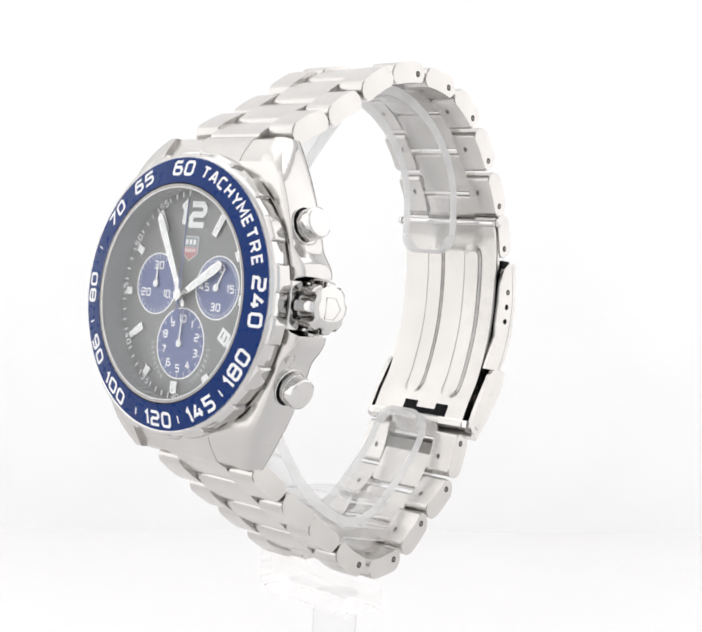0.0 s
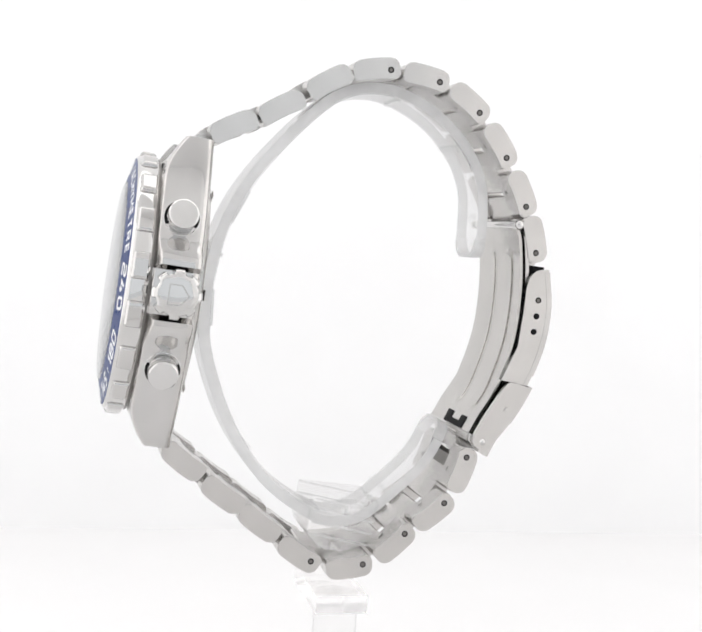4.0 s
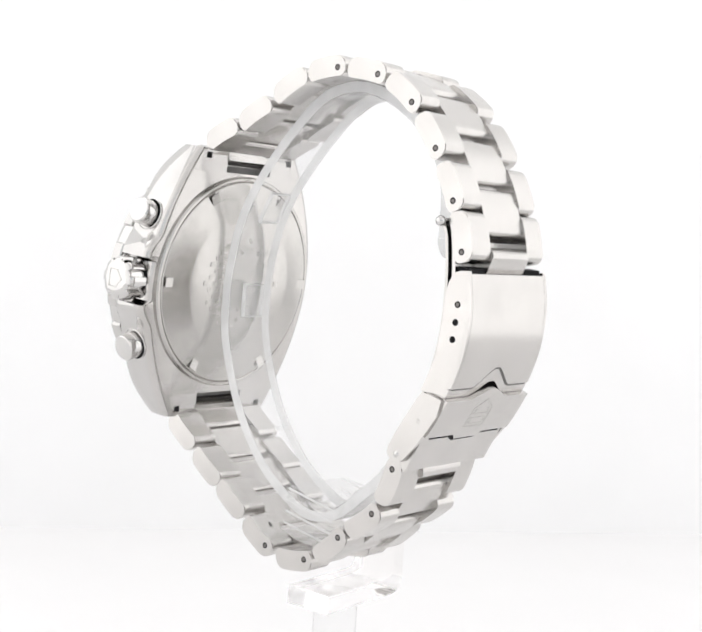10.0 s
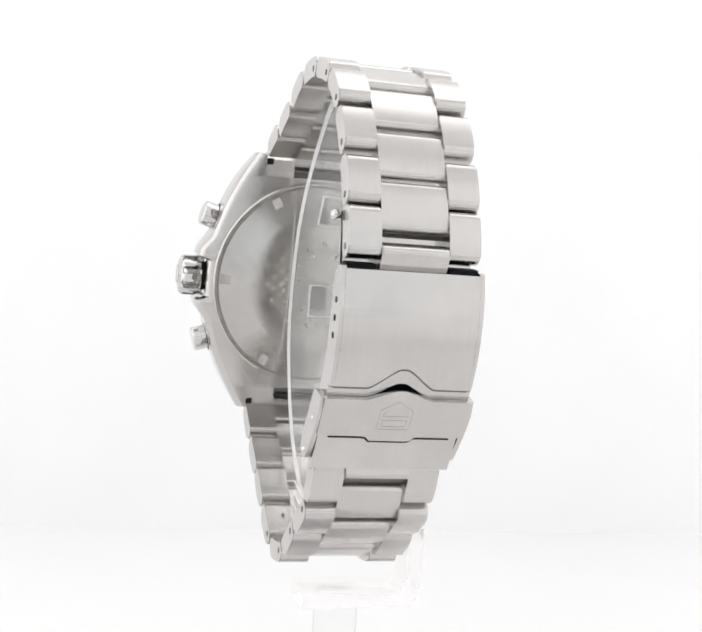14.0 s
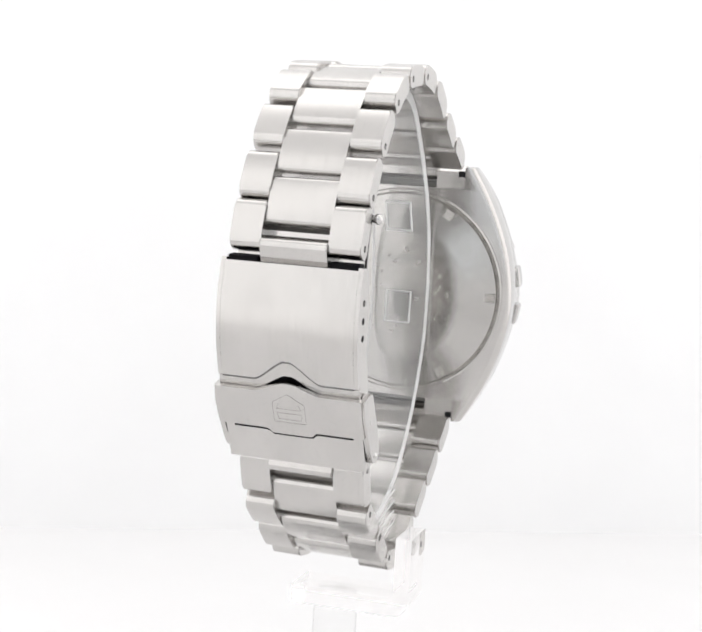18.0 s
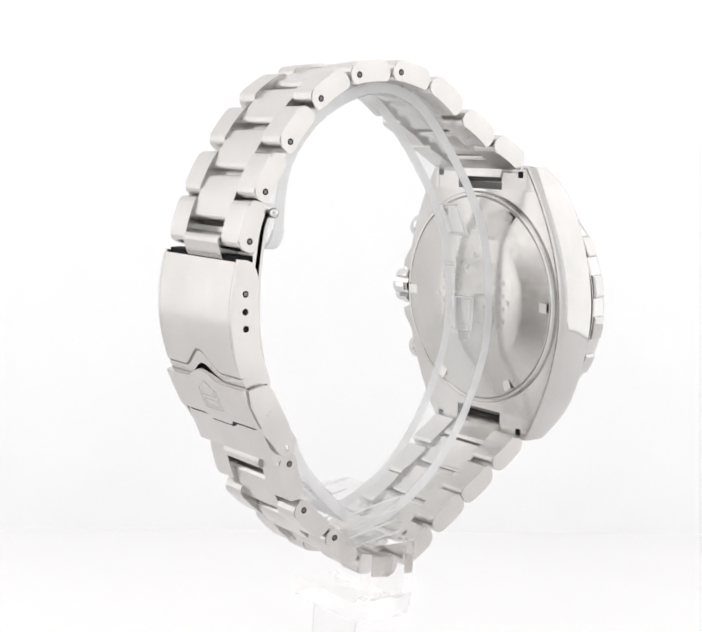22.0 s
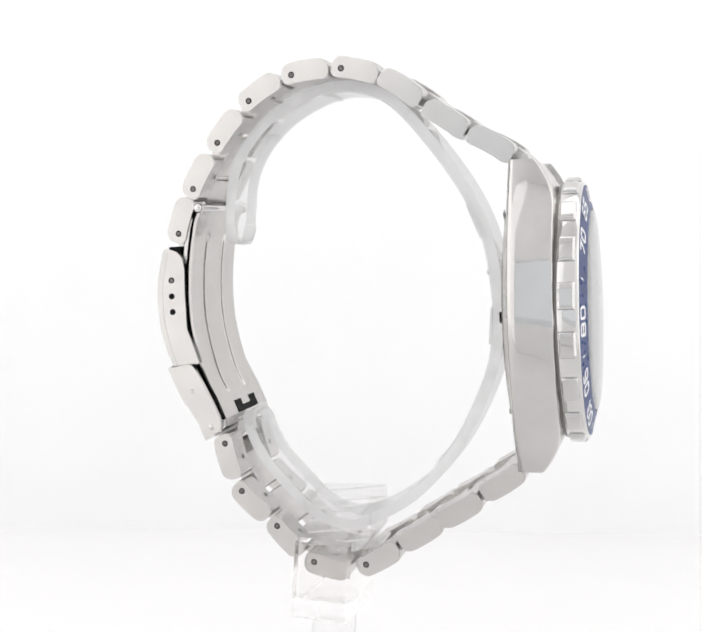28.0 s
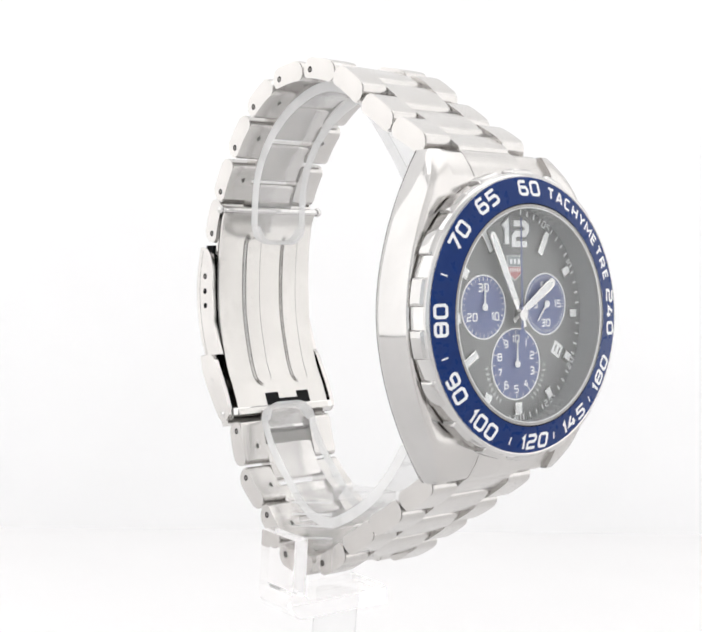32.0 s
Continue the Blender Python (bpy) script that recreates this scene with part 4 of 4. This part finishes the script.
CUFF = smooth_line([(12.9, -57.7), (25.8, -55.8), (34.4, -48.8), (38.8, -38.8), (38.0, -30.6), (33.6, -24.6), (22.4, -16.3), (12.9, -12.0), (3.5, -10.6), (-2.5, -10.7), (-10.0, -12.0), (-21.4, -17.6),
                    (-30.0, -25.2), (-34.8, -33.5), (-35.8, -38.0), (-34.2, -43.5), (-29.5, -48.4), (-23.5, -53.4), (-16.3, -56.4)], 72)
cuff_parts = []
CUFF_RUN = sum((q - p).length for p, q in zip(CUFF, CUFF[1:]))
XC = [-5.8 + 10.6 * (0.5 - 0.5 * math.cos(math.pi * k / 24)) for k in range(25)]


def tip(x, inset=0.0):
    """How far the rounded end is drawn back at x, as a share of the cuff's length."""
    u = max(0.0, abs(x + 0.5) - (5.3 - 3.2)) / 3.2
    return (3.2 * (1 - math.sqrt(max(0.0, 1 - u * u))) + inset) / CUFF_RUN


bm = soften(sheet(bmesh.new(), CUFF, 1.9, XC, tip, lambda x: 1 - tip(x)), 0.3, 2, 60)
cuff_parts.append(part("cuff", bm, CUFF_CLEAR, stand, "clear open acrylic cuff inside the bracelet", FRAME))
# strips along both sides paint the light held in the cut edges
for x0, x1 in ((-5.98, -5.84), (4.84, 4.98)):
    bm = sheet(bmesh.new(), CUFF, 1.7, [x0, x1], lambda x: 3.3 / CUFF_RUN, lambda x: 1 - 3.3 / CUFF_RUN)
    cuff_parts.append(part("cuff_edge_light", bm, EDGE_LIGHT, stand, "milky strip for the light in the cut edge of the cuff", FRAME))


def tip_inner(x):
    """The inner line of the milky light rim round the end."""
    u = max(0.0, abs(x + 0.5) - 2.1) / 2.55
    return (0.65 + 2.55 * (1 - math.sqrt(1 - u * u)) if u < 1 else 3.25) / CUFF_RUN


for ends in ((tip, tip_inner), (lambda x: 1 - tip_inner(x), lambda x: 1 - tip(x))):
    bm = sheet(bmesh.new(), CUFF, 1.98, XC, *ends, lambda x, t: -0.04)
    cuff_parts.append(part("cuff_edge_light", bm, EDGE_LIGHT, stand, "milky rim for the light in the rounded end of the cuff", FRAME))
for k in (3, 9, 15, 35, 50, 58, 64):
    p, d = CUFF[k], (CUFF[k + 1] - CUFF[k - 1]).normalized()
    bm = box(bmesh.new(), -5.3, 4.3, -0.35, 0.35, 0, 0.35)
    cuff_parts.append(part("cuff_rib", soften(bm, 0.12, 1, 30), ACRYLIC, stand, "", FRAME @ mm(0, p.x, p.y, math.degrees(math.atan2(d.y, d.x))) @ mm(0, 0, 1.9)))
for k in (31, 39):
    p, d = CUFF[k], (CUFF[k + 1] - CUFF[k - 1]).normalized()
    bm = box(bmesh.new(), -2.9, 1.6, -2.8, 2.8, 0, 0.7)
    seat = FRAME @ mm(0, p.x, p.y, math.degrees(math.atan2(d.y, d.x))) @ mm(0, 0, 1.92)
    cuff_parts.append(part("cuff_pad", soften(bm, 0.15, 1, 30), ACRYLIC, stand, "clear raised pad on the cuff", seat))
    for x0, x1, y0, y1 in ((-3.1, -2.92, -3.0, 3.0), (1.62, 1.8, -3.0, 3.0), (-2.92, 1.62, -3.0, -2.82), (-2.92, 1.62, 2.82, 3.0)):
        cuff_parts.append(part("pad_edge_light", box(bmesh.new(), x0, x1, y0, y1, 0, 0.7), EDGE_LIGHT, stand, "", seat))
# the clip: a rounded block whose two ends are stepped into ridges
bm = bmesh.new()
rows = []
for k in range(25):
    y = -30.6 - 8.9 * k / 24
    ridge = 0.22 if k % 6 in (1, 2, 3) and k < 20 else 0.0
    half = 5.6 * math.sqrt(max(0.02, 1 - max(0.0, (k - 13) / 11.2) ** 2))
    c = -39.2 - 0.10 * (y + 35)
    rows.append([(x, y, z) for x, z in ((-7.5 - ridge, c - half), (6.5 + ridge, c - half), (6.5 + ridge, c + half), (-7.5 - ridge, c + half))])
cuff_parts.append(part("clip_block", loft(bm, rows), CLIP_CLEAR, stand, "ridged clear clip block", FRAME))
# milky bars painted for the highlights along the clip's ridges
for x0, x1 in ((6.78, 6.92), (-7.92, -7.78)):
    for k in range(4):
        bm = box(bmesh.new(), x0, x1, -5.2, 5.2, -0.14, 0.14)
        cuff_parts.append(part("ridge", bm, EDGE_LIGHT, stand, "", FRAME @ mm(0, -31.5 - 2.0 * k, -39.3, 90 - 6)))
# bent bracket: an upright that turns under the bracelet
bend = [(-10.9 - 3.1 * math.sin(radians(90 * k / 6)), EYE_HEIGHT - 64.5 - 3.1 * math.cos(radians(90 * k / 6))) for k in range(7)]
low, top = EYE_HEIGHT - 67.6, EYE_HEIGHT - 54.0
outline = [(7.0, low), *bend, (-14.0, top), (-11.2, top), (-11.2, low + 4.2), (-10.6, low + 3.4), (-9.8, low + 3.1), (7.0, low + 3.1)]
bm = prism(bmesh.new(), outline, -3.9, 5.0)
bm.transform(Matrix.Rotation(radians(90), 4, "X"))
cuff_parts.append(part("bracket", soften(bm, 0.35, 2, 40), MOULDED, stand, "clear bent bracket under the bracelet", STAND))
bm = disc(bmesh.new(), 3.8, 3.0, EYE_HEIGHT - 67.7, 40)
cuff_parts.append(part("post", soften(bm, 0.2, 1, 30), ACRYLIC, stand, "clear round post", STAND))
bm = disc(bmesh.new(), 24.0, 0.0, 3.0, 64)
cuff_parts.append(part("foot", soften(bm, 0.4, 2, 30), ACRYLIC, stand, "clear round foot on the table", STAND))
for ob in cuff_parts:
    ob.visible_shadow = False


# ---- what moves ----
def motions():
    turn = [(0.5 * k, pose(0, 0, 0, 0, 0, TURN * 0.5 * k)) for k in range(65)]
    walk(watch, turn)
    walk(stand, turn)
    walk(seconds, [(k, FRAME @ mm(6.85, 1.5, 0.28, 0, 0, -28 - 6 * k)) for k in range(33)])
    walk(minute, [(8 * k, FRAME @ mm(0, 0, 1.05, 0, 0, 29.6 - 0.8 * k)) for k in range(5)])


motions()
